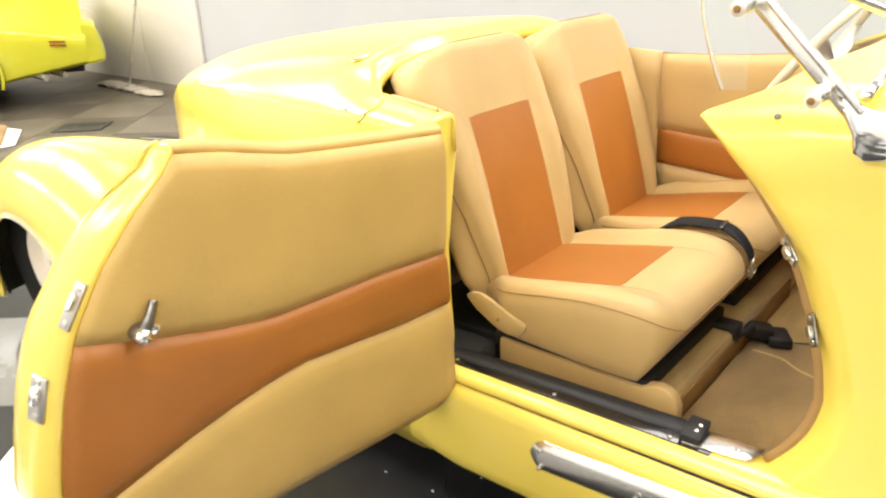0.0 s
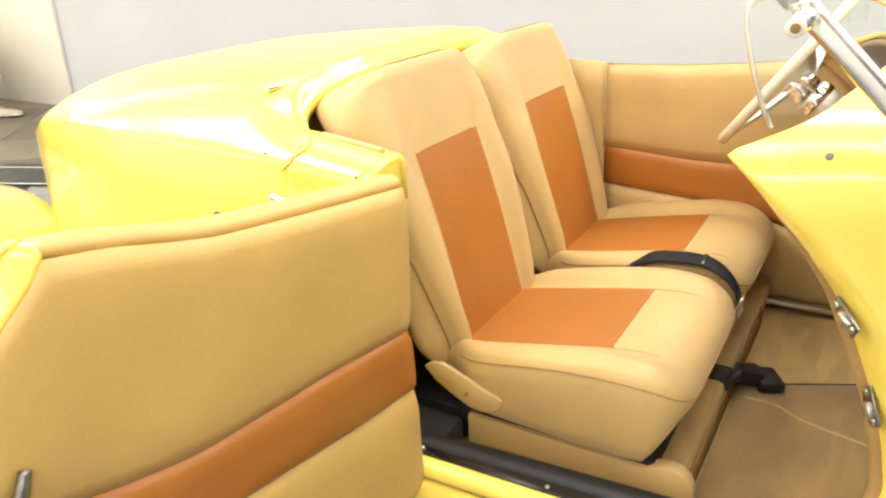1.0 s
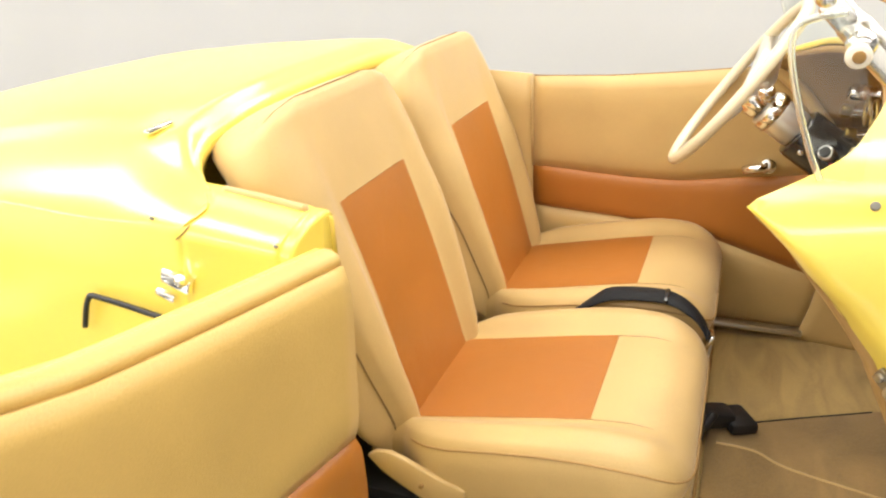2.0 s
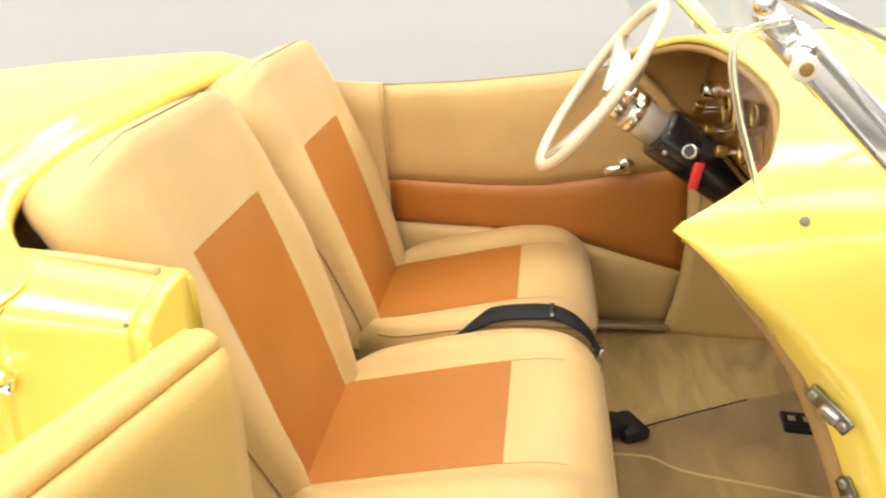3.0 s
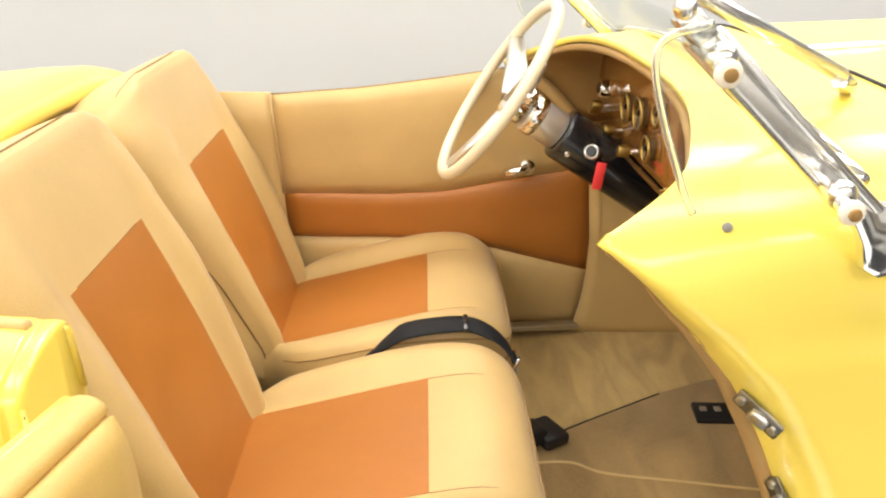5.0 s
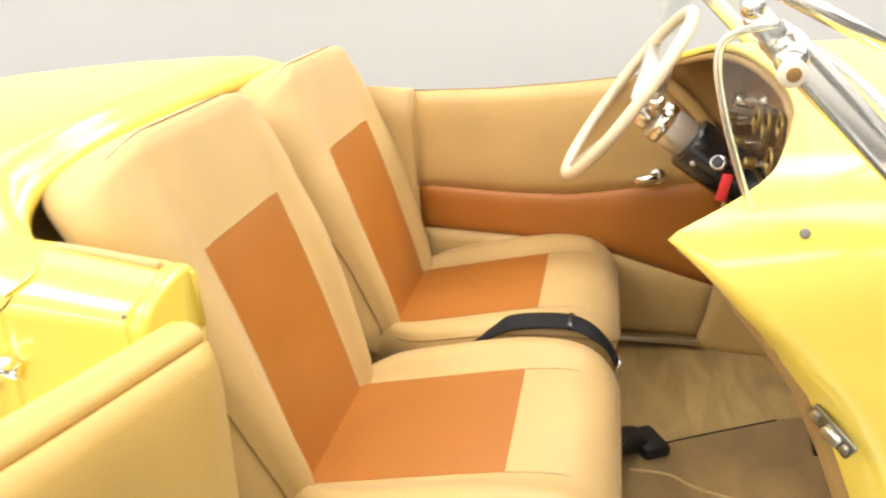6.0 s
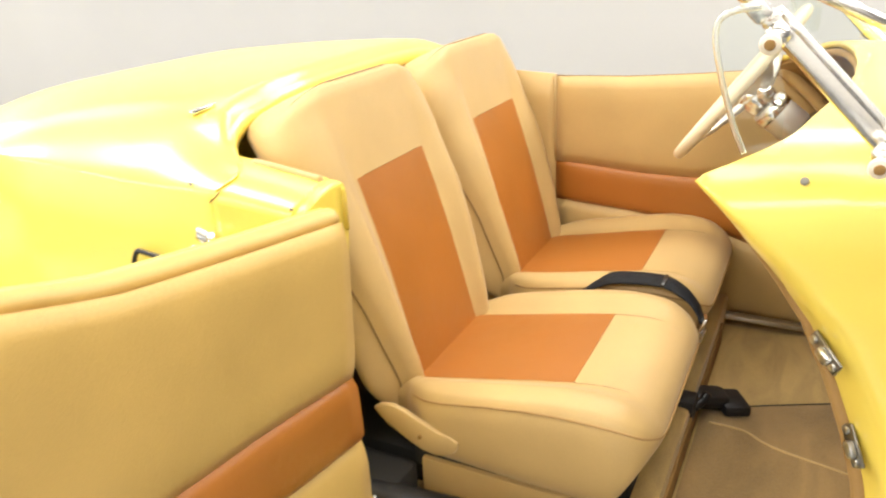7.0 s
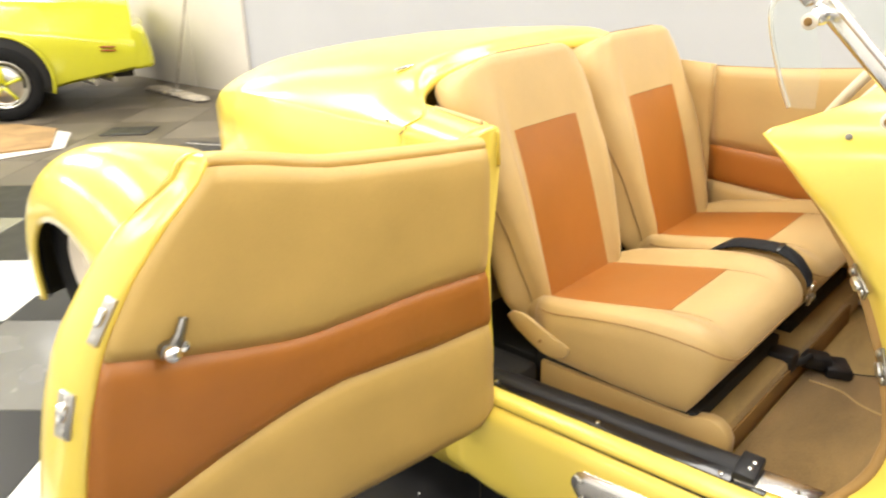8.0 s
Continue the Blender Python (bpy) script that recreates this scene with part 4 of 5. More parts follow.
skin("webbing", P, M_WEBBING, belt, thick=0.003)
box("belt_keeper", (0.010, 0.046, 0.009), pose(0.478, 0.391, 0.641, 8, 4, 0), M_GLOSSBLACK, belt, "black plastic belt keeper", bevel=0.003)
bk = box("buckle", (0.010, 0.034, 0.034), pose(0.563, 0.364, 0.572, 0, 25, 10), M_CHROME, belt, "chrome buckle", bevel=0.004)
tube("buckle_loop", [(0.566 + 0.004 * math.cos(q), 0.364 + 0.016 * math.cos(q), 0.552 + 0.012 * math.sin(q)) for q in np.linspace(0, 2 * math.pi, 17)[:-1]], 0.0028, M_CHROME, bk, closed=True, seg=6)
box("tongue", (0.006, 0.018, 0.03), pose(0.566, 0.364, 0.545, 0, 10, 0), M_STEEL, belt)

# ---- black belt anchor on the floor ----
anchor = thing("belt_anchor", None, "black plastic seat belt receptacle on the carpet", "seat belt")
box("housing", (0.085, 0.055, 0.035), pose(0.585, 0.39, 0.385, 0, 8, 30), M_BLACK, anchor, bevel=0.01)
box("tab", (0.058, 0.078, 0.026), pose(0.634, 0.413, 0.370, 0, 4, 30), M_BLACK, anchor, bevel=0.008)
adj = thing("seat_slider", None, "black steel seat slide lever under the seat front", "seat slider")
tube("lever", smooth_path([(0.46, 0.30, 0.42), (0.56, 0.31, 0.40), (0.59, 0.36, 0.41)], 5), 0.009, M_BLACK, adj)
box("bracket", (0.09, 0.05, 0.05), pose(0.53, 0.30, 0.41), M_BLACK, adj, bevel=0.006)

# ---- sill hardware ----
rail_pts = smooth_path([(0.082, -0.190, 0.420), (0.11, -0.188, 0.421), (0.35, -0.172, 0.421), (0.62, -0.154, 0.421), (0.655, -0.152, 0.420)], 6)
tube("sill_rail", rail_pts, 0.024, M_BLACK, roadster, "black rubber covered sill rail", flat=0.5, seg=14)
scuff = slab("scuff_plate", [(0.10, -0.230, 0.4195), (0.70, -0.208, 0.4195), (0.70, -0.15, 0.4195), (0.10, -0.19, 0.4195)], (0, 0, 0.004), M_GLOSSBLACK, roadster, "dark polished scuff plate", bevel=0.001)
for x in (0.118, 0.37, 0.62):
    screw("screw", (x, -0.216 + 0.03 * (x - 0.1), 0.4235), (0, 0, 1), 0.005, scuff, M_CHROME)
chrome_end = slab("sill_clip", [(0.645, -0.205, 0.424), (0.765, -0.190, 0.424), (0.778, -0.135, 0.424), (0.655, -0.145, 0.424)], (0, 0, 0.004), M_POST, roadster, "polished sill end plate", bevel=0.001)
bracket = box("clip_bracket", (0.040, 0.075, 0.020), pose(0.655, -0.165, 0.432, 0, 4, 6), M_BLACK, chrome_end, "black rail end bracket", bevel=0.004)
for dy in (-0.012, 0.008):
    screw("screw", (0.662, -0.165 + dy, 0.441), (0.1, 0, 1), 0.0055, bracket, M_CHROME)
screw("screw", (0.74, -0.17, 0.428), (0, 0, 1), 0.007, chrome_end)

# chrome step plate on the lower body
x0, x1, zc, hh = 0.355, 0.88, 0.314, 0.035


def step_point(x, v):
    """Rounded plate: v runs across it, from -1 to 1."""
    e = min((x - x0) / hh, (x1 - x) / hh, 1.0)
    h = hh * math.sqrt(max(1 - (1 - e) ** 2, 0.0004))
    y = YC - lerp(x, [0.1, 0.8, 1.75], [0.625, 0.61, 0.52]) + 0.002
    return (x, y - 0.016 * (1 - abs(v) ** 3) ** 0.5 * min(1.0, 0.25 + e), zc + 0.045 * (x - x0) + h * v)


P = []
for x in [x0 + 0.0005, x0 + 0.003, x0 + 0.008, x0 + 0.016, x0 + 0.026, x0 + hh] + list(np.linspace(x0 + 0.06, x1 - hh, 12)) + [x1 - 0.026, x1 - 0.016, x1 - 0.008, x1 - 0.003, x1 - 0.0005]:
    P.append([step_point(x, v) for v in (-1.0, -0.97, -0.9, -0.75, -0.5, -0.2, 0.2, 0.5, 0.75, 0.9, 0.97, 1.0)])
step = skin("step_plate", P, M_POST, roadster, "polished chrome step plate", thick=0.003)
for x, z in ((0.385, 0.336), (0.385, 0.292), (0.60, 0.314), (0.83, 0.336)):
    screw("rivet", (x, YC - 0.638, z + 0.045 * (x - x0)), (0, -1, 0), 0.005, step)

# latches on the pillar
def pillar_latch(x, y, z, name, tilt):
    m = pose(x + 0.003, y + 0.003, z, tilt, 0, 41)
    pl = box(name, (0.006, 0.021, 0.058), m, M_IRON, roadster, "steel striker on the pillar", bevel=0.003)
    box("striker", (0.012, 0.014, 0.024), m @ pose(-0.006, 0.0, -0.004), M_STEEL, pl, bevel=0.005)
    for dz in (-0.021, 0.021):
        screw("screw", m @ Vector((-0.003, 0.0, dz)), m.to_3x3() @ Vector((-1, 0, 0)), 0.0055, pl)


pillar_latch(0.767, -0.154, 0.826, "door_striker", -62), pillar_latch(0.818, -0.138, 0.690, "door_striker", -34)

# cowl fasteners
screw("snap_stud", Vector(cowl_point(0.718, "t", 0.47)), (0, -0.75, 0.65), 0.0052, roadster, M_DULL)

# ---- windshield ----
ws = thing("windshield", None, "chrome framed raked windshield with clear wind wing", "windshield")
def stanchion(yy, inward):
    """Raked post of the windshield; the wind wing hangs from two arms on its outer side."""
    a, b = Vector((0.658, yy, 1.233)), Vector((0.842, yy, 1.048))
    d = (b - a).normalized()
    m = Matrix.Translation((a + b) / 2) @ Matrix(((d.x, 0, -d.z, 0), (d.y, 1, 0, 0), (d.z, 0, d.x, 0), (0, 0, 0, 1)))
    post = box("stanchion", ((b - a).length, 0.022, 0.030), m, M_POST, ws, "polished chrome windshield post", bevel=0.009, segs=5)
    box("channel", ((b - a).length - 0.02, 0.012, 0.010), m @ pose(0, -inward * 0.014, 0.012), M_POST, post, bevel=0.004)
    for p in ((0.6676, 1.2073), (0.7862, 1.0855)):
        q = Vector((p[0], yy - inward * 0.061, p[1]))
        boss = rod("clamp_washer", q, q + Vector((0, -inward * 0.011, 0)), 0.0115, M_IVORY, post, "ivory rubber washer", bevel=0.005)
        rod("clamp_bolt", q + Vector((0, -inward * 0.010, 0)), q + Vector((0, -inward * 0.0145, 0)), 0.0058, M_LINING, boss, bevel=0.002)
        arm = rod("clamp_arm", q + Vector((0, inward * 0.0, 0)), q + Vector((0.006, inward * 0.06, 0.006)), 0.007, M_POST, post, bevel=0.002)
        ball("clamp", q + Vector((0.004, inward * 0.022, 0.006)), 0.014, M_POST, arm, squash=(1, 0.8, 1))
    head = box("wing_clamp", (0.034, 0.026, 0.022), Matrix.Translation((0.648, yy - inward * 0.034, 1.241)) @ m.to_3x3().to_4x4(), M_POST, post, bevel=0.006)
    ball("clamp_nut", (0.636, yy - inward * 0.046, 1.256), 0.010, M_POST, head)
    foot = [(0.800, 1.090), (0.822, 1.082), (0.850, 1.070), (0.895, 1.060), (0.94, 1.02), (0.95, 0.985), (0.90, 1.00), (0.855, 0.992), (0.838, 1.003), (0.832, 1.03), (0.815, 1.06)]
    slab("foot", [(x, yy - inward * 0.016, z) for x, z in foot], (0, inward * 0.018, 0), M_CHROME, ws, "flared chrome foot", bevel=0.008)


stanchion(-0.156, 1), stanchion(0.856, -1)
pane = slab("glass_pane", [(0.838, -0.148, 1.060), (0.838, 0.848, 1.060), (0.668, 0.848, 1.230), (0.668, -0.148, 1.230)], (0.003, 0, 0.003), M_GLASS, ws, "clear windshield glass", bevel=0)
pane.visible_shadow = False
tube("lower_rail", [(0.838, y, 1.075 + 0.05 * (1 - ((y - YC) / 0.53) ** 2)) for y in np.linspace(-0.14, 0.84, 12)], 0.009, M_CHROME, ws)
tube("brace", [(0.635, -0.085, 1.280), (0.915, 0.068, 1.137)], 0.009, M_POST, ws, "chrome windshield brace")
box("brace_clamp", (0.035, 0.02, 0.02), pose(0.925, 0.078, 1.124, 0, 25, 40), M_POST, ws, bevel=0.005)

def wing(yy, s):
    ol = [(p[0], p[1]) for p in [(q[0], q[1]) for q in smooth_path([(a, b, 0) for a, b in [(0.655, 1.245), (0.620, 1.236), (0.612, 1.215), (0.622, 1.170), (0.640, 1.118), (0.649, 1.098), (0.654, 1.088)]], 5)]]
    ol += [(0.690, 1.09), (0.690, 1.15), (0.675, 1.20)]
    w = slab("wind_wing", [(x, yy, z) for x, z in ol], (0, s * 0.003, 0), M_GLASS, ws, "clear glass wind wing", bevel=0)
    w.visible_shadow = False
    tube("wing_edge", [(x, yy + s * 0.003, z) for x, z in ol[:31]], 0.0016, M_GLASSEDGE, ws, "pale ground glass edge", seg=10, flat=2.2)


wing(-0.219, 1), wing(0.919, -1)
demote(ws, pane, roadster)

# ---- steering wheel and column ----
sw = thing("steering_wheel", None, "cream three-spoke steering wheel with chrome spokes", "steering wheel")
hub = Vector((0.560, 0.632, 1.010))
ax = Vector((0.81, 0, -0.586)).normalized()
e1 = Vector((0, 1, 0))
e2 = ax.cross(e1).normalized()
R = 0.187
tube("rim", [hub + R * (math.cos(q) * e1 + math.sin(q) * e2) for q in np.linspace(0, 2 * math.pi, 49)[:-1]], 0.0115, M_CREAM, sw, "cream rim", closed=True, seg=12)
for a in (30, 150, 270):
    q = radians(a)
    d = math.cos(q) * e1 + math.sin(q) * e2
    tube("spoke", [hub + ax * 0.035 + d * 0.02, hub + ax * 0.022 + d * 0.10, hub + d * 0.19], [0.027, 0.022, 0.015], M_NICKEL, sw, flat=0.35)
sw_hub = rod("hub", hub + ax * 0.02, hub + ax * 0.07, 0.035, M_CHROME, sw, bevel=0.01)
col = thing("steering_column", None, "steering column with polished and black sleeves, key in the lock", "steering column")
rod("upper_sleeve", hub + ax * 0.07, hub + ax * 0.15, 0.038, M_NICKEL, col, "polished metal sleeve", bevel=0.006)
rod("collar", hub + ax * 0.075, hub + ax * 0.10, 0.042, M_CHROME, col, bevel=0.006)
low = rod("lower_sleeve", hub + ax * 0.15, hub + ax * 0.55, 0.052, M_GLOSSBLACK, col, "gloss black sleeve", bevel=0.006, seg=28)
lk = hub + ax * 0.225 + Vector((-0.0, -0.050, 0.012))
lock = rod("ignition_lock", lk, lk + Vector((-0.012, -0.022, 0.012)), 0.015, M_STEEL, low, "chrome ignition lock", bevel=0.004)
rod("key_slot", lk + Vector((-0.010, -0.020, 0.010)), lk + Vector((-0.0135, -0.0245, 0.0145)), 0.0105, M_BLACK, lock)
box("key_tag", (0.019, 0.004, 0.054), pose(lk.x + 0.004, lk.y - 0.026, lk.z - 0.036, 0, 10, 0), M_RED, lock, "red key tag", bevel=0.002)
tube("turn_lever", [hub + ax * 0.09 + Vector((0, -0.03, 0.02)), hub + ax * 0.08 + Vector((-0.01, -0.065, 0.045))], [0.007, 0.009], M_CHROME, col)
ball("lever_knob", hub + ax * 0.08 + Vector((-0.01, -0.07, 0.048)), 0.016, M_CHROME, col)
screw("screw", hub + ax * 0.185 + Vector((-0.02, -0.046, -0.01)), (0, -1, 0), 0.006, low, M_CHROME)

demote(sw, sw_hub, roadster)
demote(col, low, roadster)

# ---- dashboard ----
dash = thing("dashboard", None, "glossy amber dashboard with brass rimmed gauges", "dashboard")
dash_panel = slab("panel", [(0.800, y, z) for y, z in ((0.285, 0.945), (0.300, 0.920), (0.330, 0.905), (0.860, 0.880), (0.860, 1.02), (0.70, 1.075), (0.35, 1.082), (0.285, 1.07))], (0.018, 0, 0), M_WOOD, dash, bevel=0.006)
tube("lower_trim", [(0.796, 0.300, 0.917), (0.795, 0.330, 0.902), (0.795, 0.60, 0.889), (0.795, 0.86, 0.877)], 0.004, M_BRASS, dash, "brass trim strip", seg=8)
for y, z, r in ((0.555, 0.985, 0.026), (0.466, 0.995, 0.028), (0.405, 0.950, 0.022), (0.36, 1.02, 0.018)):
    g = rod("gauge", (0.802, y, z), (0.789, y, z + 0.002), r, M_GAUGE, dash, "brass rimmed gauge", bevel=0.003)
    tube("bezel", [(0.788, y + r * math.cos(q), z + r * math.sin(q)) for q in np.linspace(0, 2 * math.pi, 25)[:-1]], 0.003, M_BRASS, g, closed=True, seg=8)
    rod("needle_cap", (0.789, y, z + 0.002), (0.785, y, z + 0.003), 0.005, M_GLOSSBLACK, g, seg=12)
for y, z in ((0.76, 0.930), (0.735, 0.945), (0.62, 0.925), (0.50, 0.918)):
    k = rod("dash_knob", (0.785, y, z), (0.764, y, z + 0.003), 0.011, M_BRASS, dash, "brass pull knob", bevel=0.004)
    rod("knob_stem", (0.802, y, z - 0.001), (0.784, y, z), 0.005, M_CHROME, k)
kr = rod("light_switch", (0.802, 0.700, 0.985), (0.770, 0.700, 0.990), 0.019, M_CHROME, dash, "chrome switch knob", bevel=0.006)
rod("switch_face", (0.771, 0.700, 0.990), (0.768, 0.700, 0.9905), 0.011, M_GLOSSBLACK, kr, seg=16)
slab("glove_panel", [(0.845, y, z) for y, z in ((-0.10, 0.86), (0.278, 0.86), (0.278, 1.07), (-0.04, 1.04), (-0.10, 1.0))], (0.014, 0, 0), M_ORANGE, dash, "orange leather glove panel", bevel=0.004)

demote(dash, dash_panel, roadster)

# passenger mat with a soft far edge, pad, crease and beaded mat edge on the carpet
# the mat's brown also carries some of the shade under the cowl
foot_mat = slab("floor_mat", [(x, y, 0.3515) for x, y in ((0.580, -0.11), (1.06, -0.11), (1.06, 0.60), (1.00, 0.585), (0.896, 0.548), (0.78, 0.492), (0.667, 0.434), (0.580, 0.39))], (0, 0, 0.004), M_MAT, None, bevel=0.0015)
tagged(foot_mat, "worn brown cut-pile mat on the tan carpet, its tone deepened for the cowl's shade", "floor mat")
pm = pose(0.993, 0.462, 0.3615, 0, 0, -6)
badge = box("pedal_pad", (0.092, 0.060, 0.012), pm, M_BLACK, None, bevel=0.003)
tagged(badge, "small black rubber pad with two silver marks on the carpet", "pad")
for dx in (-0.028, 0.001):
    box("mark", (0.014, 0.015, 0.003), pm @ pose(dx, 0.004, 0.007), M_NICKEL, badge, bevel=0.001)
tube("carpet_seam", smooth_path([(0.665, 0.432, 0.3555), (0.76, 0.480, 0.3555), (0.897, 0.546, 0.3555)], 5), 0.002, M_BLACK, roadster, seg=6)
tube("mat_edge", smooth_path([(0.60, 0.341, 0.356), (0.67, 0.337, 0.356), (0.728, 0.303, 0.356), (0.859, 0.272, 0.356), (1.0, 0.240, 0.356)], 5), 0.0028, M_TAN, roadster, seg=6)

# ---- deck fittings ----
box("deck_handle", (0.018, 0.045, 0.007), pose(-0.262, -0.088, deck_z(-0.262, -0.088) + 0.004, 12, 0, -25), M_CHROME, roadster, "small chrome deck handle", bevel=0.005)
for x, z in ((0.029, 0.951), (-0.17, 0.970)):
    screw("snap_stud", (x, YC - half_width(x, 0.94) + 0.006, z), (0, -0.8, 0.6), 0.0028, roadster, M_DULL)
tube("deck_seam", [(-0.126, YC - half_width(-0.126, 0.94) - 0.0025, 0.947), (-0.114, YC - half_width(-0.114, 0.94) + 0.0005, 0.957), (-0.106, YC - half_width(-0.106, 0.94) + 0.006, 0.967)], 0.0011, M_PIPING, roadster, seg=6)
# tan inner rail of the quarter
tube("quarter_rail", smooth_path([(-0.107, -0.148, 0.988), (-0.06, -0.150, 0.984), (-0.015, -0.152, 0.979), (0.031, -0.155, 0.974)], 5), 0.006, M_TAN, roadster, "tan leather inner rail", flat=1.3)
# bracket and check rod on the body side behind the door
br = box("check_bracket", (0.05, 0.012, 0.022), pose(-0.130, YC - half_width(-0.13, 0.88) - 0.004, 0.888, 0, 18, 0), M_CHROME, roadster, "chrome door check bracket", bevel=0.004)
ball("pivot", (-0.114, YC - half_width(-0.12, 0.88) - 0.012, 0.895), 0.010, M_CHROME, br)
box("lower_lug", (0.034, 0.012, 0.012), pose(-0.152, YC - half_width(-0.15, 0.86) - 0.004, 0.864, 0, 18, 0), M_CHROME, br, bevel=0.004)
tube("check_rod", smooth_path([(-0.147, YC - half_width(-0.15, 0.8) - 0.012, 0.829), (-0.265, YC - half_width(-0.25, 0.8) - 0.014, 0.848), (-0.290, YC - half_width(-0.29, 0.8) - 0.014, 0.842), (-0.312, YC - half_width(-0.31, 0.8) - 0.012, 0.792)], 5), 0.0045, M_BLACK, roadster, "dark door check rod", seg=8)
# bonnet seam and centre hinge
tube("bonnet_seam", [Vector(cowl_point(1.03 - 0.04 * math.sin(v), "t", v)) + Vector((0, 0, 0.001)) for v in np.linspace(0.6, math.pi - 0.6, 30)], 0.0028, M_BLACK, roadster, seg=6)
tube("bonnet_hinge", [(x, YC, cowl_point(x, "t", math.pi / 2)[2] + 0.002) for x in np.linspace(1.0, 1.7, 6)], 0.006, M_CHROME, roadster, "chrome bonnet hinge", seg=8)

# ---- background ----
sheet = thing("white_panel", None, "tall white two-leaf partition panel standing by the wall", "partition")
for cx, wide, turn in ((-5.70, 0.98, 0), (-7.5, 2.6, 1)):
    box("leaf", (wide, 0.03, 3.3), pose(cx, 2.728 - 0.004 * turn, GROUND + 1.65), M_WHITE, sheet, bevel=0.004)

mop = thing("dust_mop", None, "ragged grey dust mop with a long handle leaning on the partition", "mop")
tube("handle", [(-5.93, 2.342, GROUND + 0.05), (-5.84, 2.685, GROUND + 1.45)], 0.011, M_GREYROPE, mop)
box("clip", (0.12, 0.07, 0.03), pose(-5.93, 2.342, GROUND + 0.035, 0, 0, -4), M_STEEL, mop, bevel=0.006)
P = []
for i in range(44):
    k = i / 43
    fat = min(1.0, 8 * k + 0.3, 8 * (1 - k) + 0.3)
    row = []
    for a, q in enumerate(np.linspace(0, 2 * math.pi, 19)[:-1]):
        rag = 1 + 0.45 * noise.noise((k * 19, a * 0.9, 0.4)) + 0.2 * noise.noise((k * 55, a * 2.1, 1.4))
        row.append((-6.54 + 1.23 * k, 2.38 - 0.09 * k + 0.09 * fat * rag * math.cos(q), GROUND + 0.018 + 0.019 * fat * rag * math.sin(q)))
    P.append(row)
skin("mop_head", P, M_GREYROPE, mop, closed_v=True, caps=True)

# second car, tail towards the roadster
coupe = thing("coupe", None, "lime yellow sports coupe with a kicked-up tail, parked behind", "car")
CM = pose(-5.994, 0.791, GROUND, 0, 0, 64)


def cpt(x, y, z):
    return tuple(CM @ Vector((x, y + 0.02, z)))


def coupe_row(x):
    """Half section of the body: (distance in from the near side, height)."""
    zb = lerp(x, [-3.4, 0.30, 0.51, 0.9, 1.12, 1.27], [0.16, 0.20, 0.254, 0.312, 0.343, 0.368])
    zc = lerp(x, [-3.4, -0.6, 0.0, 0.5, 1.12], [0.66, 0.72, 0.73, 0.678, 0.572])
    zt = lerp(x, [-3.4, -2.2, -1.2, -0.4, 0.1, 0.6, 1.12], [0.95, 1.12, 1.14, 1.02, 0.985, 0.955, 0.93])
    out = lerp(x, [-3.4, -0.6, 0.0, 0.4, 0.9, 1.12], [-0.05, -0.02, 0.02, 0.01, -0.01, -0.025])
    sec = [(0.20, zb - 0.02), (0.06, zb), (0.012, zb + 0.025), (0.0, zb + 0.06), (-0.012, zc - 0.10), (-0.016, zc - 0.03), (-0.004, zc), (0.012, zc + 0.025), (0.05, zt - 0.09), (0.09, zt - 0.03), (0.16, zt), (0.5, zt + 0.02)]
    return [(x, d - out, z) for d, z in sec]


P = []
for x in list(np.linspace(-3.4, 1.0, 34)) + [1.05, 1.09, 1.11, 1.122]:
    row = coupe_row(x)
    P.append([cpt(*p) for p in row] + [cpt(p[0], 1.76 - p[1], p[2]) for p in reversed(row)])
cb = skin("body", P, M_LIME, coupe, "lime yellow painted body", closed_v=True, caps=True)
sharp(cb, 32)
# soft rear bumper that stands out past the tail
P = []
for x, ins, lo, hi in ((1.10, 0.028, 0.350, 0.70), (1.16, 0.034, 0.352, 0.690), (1.21, 0.046, 0.358, 0.660), (1.24, 0.066, 0.362, 0.56), (1.255, 0.10, 0.372, 0.50), (1.262, 0.16, 0.39, 0.47)):
    row = [(ins + 0.03, lo - 0.01), (ins + 0.006, lo + 0.012), (ins, lo + 0.05), (ins + 0.004, (lo + hi) / 2), (ins, (lo + hi) / 2 + 0.03), (ins + 0.012, hi - 0.03), (ins + 0.05, hi), (0.5, hi + 0.01)]
    P.append([cpt(x, d, z) for d, z in row] + [cpt(x, 1.76 - d, z) for d, z in reversed(row)])
sharp(skin("bumper", P, M_LIME, coupe, "lime yellow rear bumper", closed_v=True, caps=True), 32)
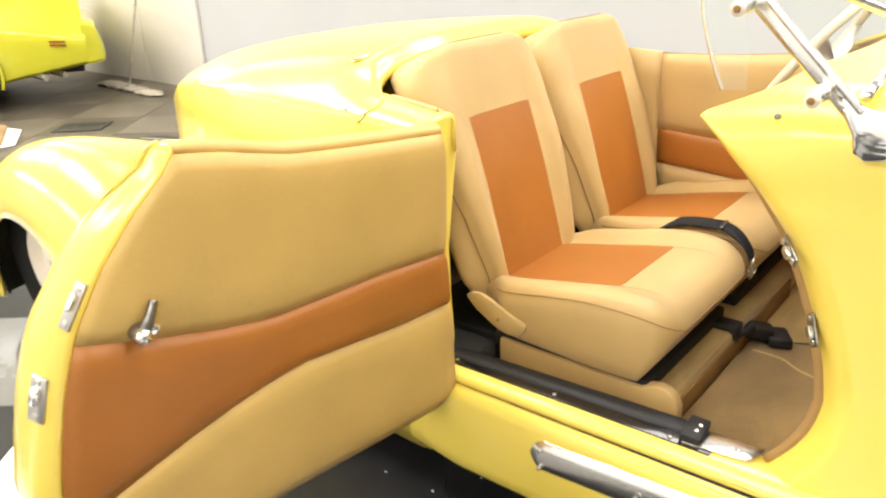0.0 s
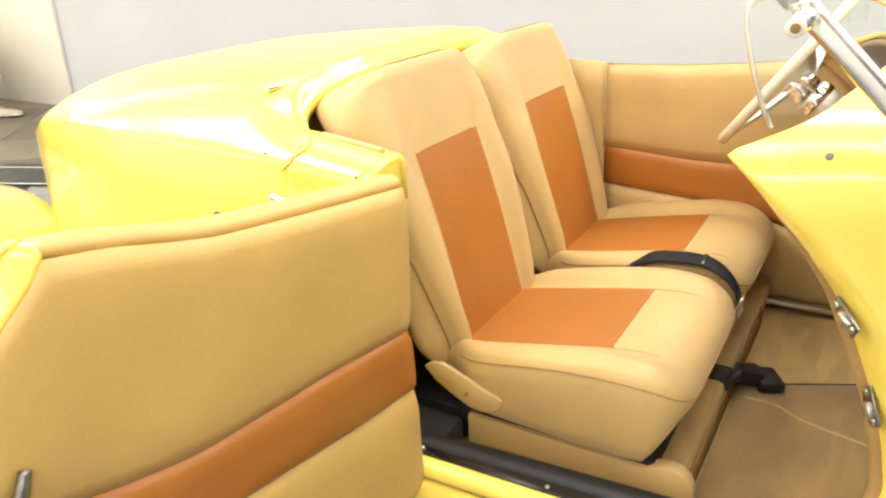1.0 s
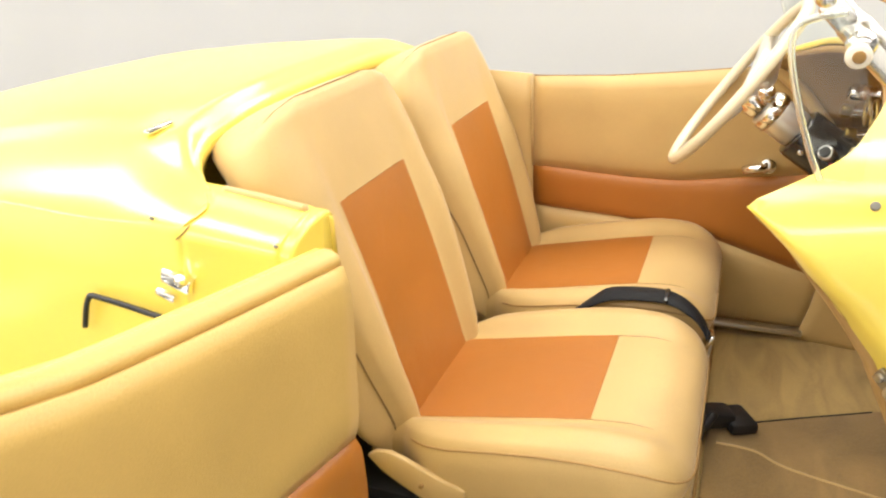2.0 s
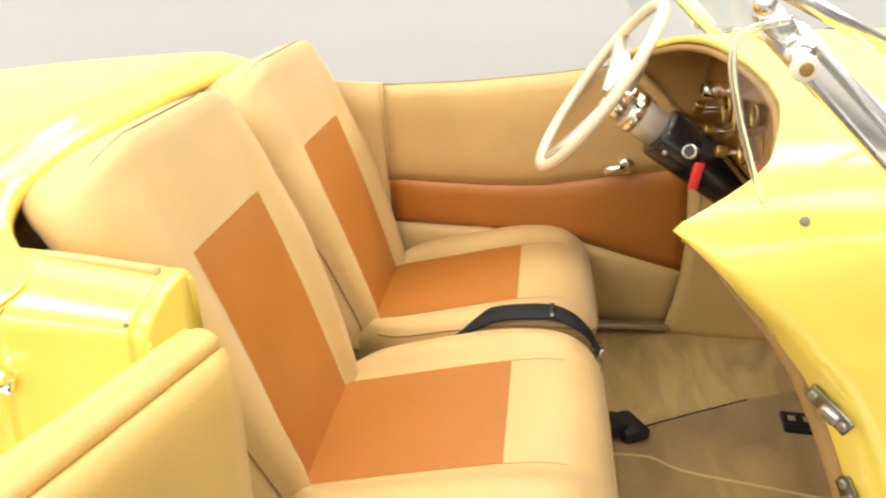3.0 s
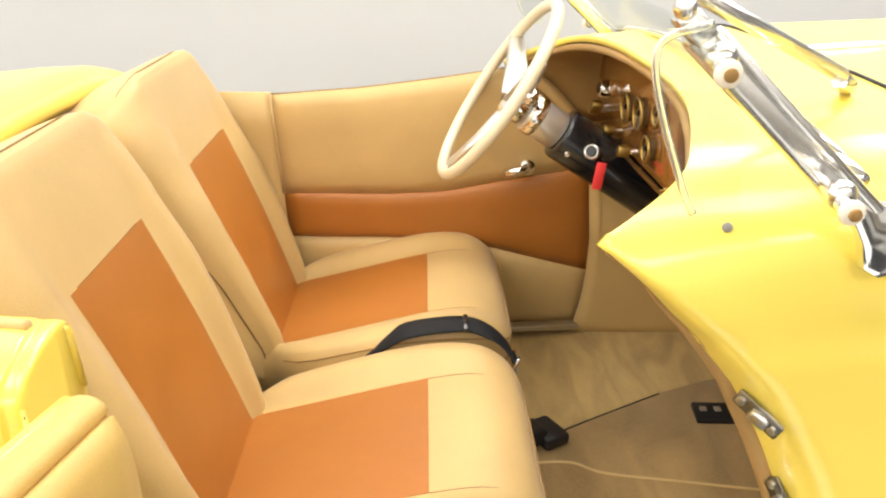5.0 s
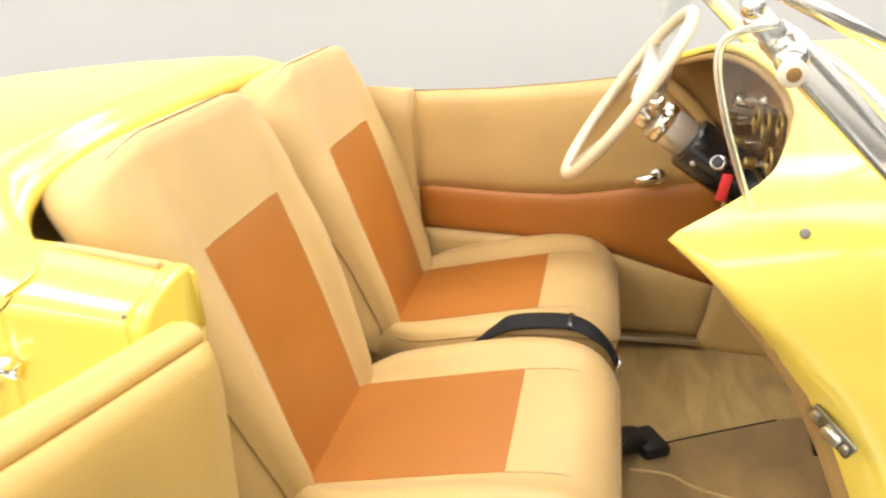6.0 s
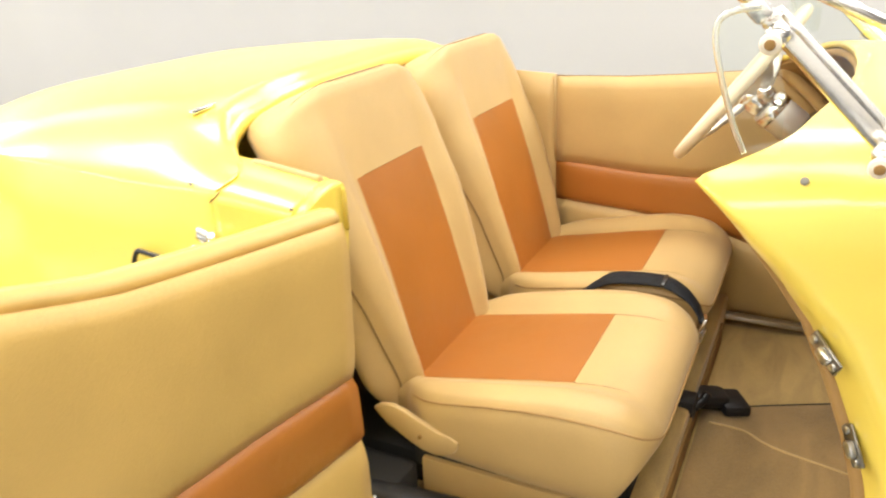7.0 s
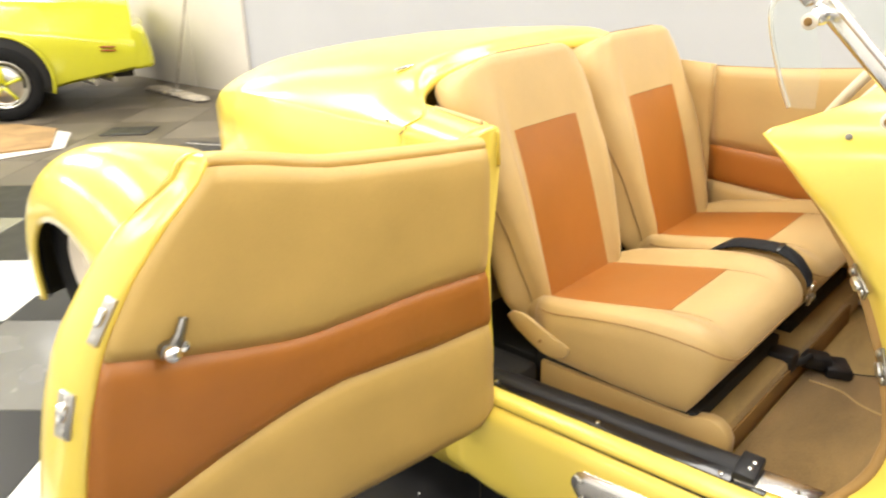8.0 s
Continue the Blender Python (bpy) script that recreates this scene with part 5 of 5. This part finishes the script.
for d0, sg in ((0.0, -1), (1.76, 1)):
    w = wheel(coupe, (0, 0, 0), 0.305, 0.22, sg, whitewall=False, rim_mat=M_STEEL)
    w.matrix_world = CM @ pose(0.06, d0 - sg * 0.045, 0.305)
    P = [[cpt(0.06 + r * 0.385 * math.cos(q), d0 + sg * yy, 0.315 + r * 0.385 * math.sin(q)) for r, yy in ((1.03, 0.03), (1.0, 0.058), (0.97, 0.055), (0.96, 0.0))] for q in np.linspace(-0.3, math.pi + 0.3, 34)]
    skin("wheel_arch", P, M_LIME, coupe, "lime wheel arch lip", thick=0.004)
    # the body has no opening here: a dark ring paints the shaded well
    P = [[cpt(0.06 + r * 0.37 * math.cos(q), d0 + sg * 0.050, 0.315 + r * 0.37 * math.sin(q)) for r in (0.4, 0.7, 1.0)] for q in np.linspace(-0.3, math.pi + 0.3, 34)]
    skin("arch_shadow_gap", P, M_DARKIN, coupe, "dark ring standing in for the shaded wheel well", thick=0.004)
    for a in range(5):
        q = radians(90 + 72 * a)
        sp = [CM @ Vector((0.06 + r * math.cos(q), d0 + sg * 0.075, 0.305 + r * math.sin(q))) for r in (0.02, 0.09, 0.15)]
        tube("wheel_spoke", sp, [0.034, 0.028, 0.034], M_LIME, coupe, "lime painted spoke", flat=0.5)
for k in range(2):
    box("side_marker", (0.125, 0.012, 0.015), CM @ pose(0.90, 0.006, 0.520 + 0.030 * k, 0, 4, 0), M_AMBER, coupe, "dark amber side marker", bevel=0.003)
for p in ((-5.69, 1.46), (-5.73, 1.64)):
    rod("tailpipe", (p[0] - 0.18, p[1] - 0.02, 0.345), (p[0], p[1] + 0.03, 0.315), 0.026, M_NICKEL, coupe, "bright tailpipe tip")
box("valance", (0.42, 1.3, 0.06), CM @ pose(0.86, 0.9, 0.29), M_DARKIN, coupe, bevel=0.01)

# cardboard on the floor
card = thing("cardboard", None, "flattened brown cardboard on a white tray on the floor", "cardboard")
slab("tray", [(x, y, GROUND + 0.006) for x, y in ((-5.00, 0.93), (-4.54, 0.69), (-4.60, 0.16), (-5.55, 0.06), (-5.62, 0.80))], (0, 0, 0.010), M_WHITE, card, "white board under the cardboard", bevel=0.003)
slab("sheet", [(x, y, GROUND + 0.017) for x, y in ((-5.18, 0.90), (-4.60, 0.62), (-4.76, 0.20), (-5.60, 0.10), (-5.85, 0.60), (-5.60, 0.78))], (0, 0, 0.016), M_CARD, card, "flattened brown cardboard", bevel=0.004)

# black mats lying on the floor behind the roadster
for mx, my, wide, deep, turn in ((-3.62, 1.30, 0.62, 0.42, 22), (-4.70, 1.25, 0.36, 0.28, 43)):
    mm = pose(mx, my, GROUND + 0.0085, 0, 0, turn)
    mat = box("rubber_mat", (wide, deep, 0.008), mm, M_BLACK, None, bevel=0.002)
    tagged(mat, "flat black rubber mat with pale edges on the floor" if wide > 0.6 else "small plain dark rubber mat lying on the floor", "rubber mat", group="mats on the floor")
    for dy in (-0.46, 0.30) if wide > 0.6 else ():
        box("edge_strip", (wide * 0.98, 0.007, 0.003), mm @ pose(0, deep * dy, 0.0050), M_WHITE, mat, bevel=0.001)

# pale flecks scattered on the dark tiles under the open door
rng = random.Random(5)
bm = bmesh.new()
for _ in range(46):
    m = pose(rng.uniform(-0.55, 0.45), rng.uniform(-0.62, -0.15), GROUND + 0.0055, 0, 0, rng.uniform(0, 180))
    bmesh.ops.create_cube(bm, size=1.0, matrix=m @ Matrix.Diagonal((rng.uniform(0.003, 0.007), rng.uniform(0.002, 0.005), 0.0015, 1)))
flecks = part("paint_flecks", bm, M_WHITEWALL)
tagged(flecks, "tiny pale paint flecks scattered on the dark floor tiles", "flecks", kind="stuff")

# checker tiles round the roadster, laid askew to it
tile, ta, tb = 0.592, -1.864, 0.181
shared = []
for mt in (M_TILE_B, M_TILE_G, M_TILE_W, M_TILE_D, M_TILE_T):
    bm = bmesh.new()
    bmesh.ops.create_cube(bm, size=1.0)
    bmesh.ops.scale(bm, vec=(tile - 0.004, tile - 0.004, 0.012), verts=bm.verts)
    me = bpy.data.meshes.new("tile")
    bm.to_mesh(me)
    bm.free()
    me.materials.append(mt)
    shared.append(me)
for i in range(-6, 10):
    for j in range(-7, 10):
        back = j >= (5 if i > -2 else 4) or i < -4
        if back and i > 4:
            continue
        which = 0 if (i + j) % 2 or (i, j) == (3, -1) else (1 if (i * 5 + j * 3) % 4 == 0 else 2)
        if back:                                          # dusty brown tiles towards the wall, toned down for the coupe's shade
            which = 3 + (i + j) % 2
        t = new("tile", shared[which])
        t.parent = floor
        t.matrix_world = pose(0, 0, GROUND - 0.002, 0, 0, 40) @ pose(ta + (i + 0.5) * tile, tb + (j + 0.5) * tile, 0)
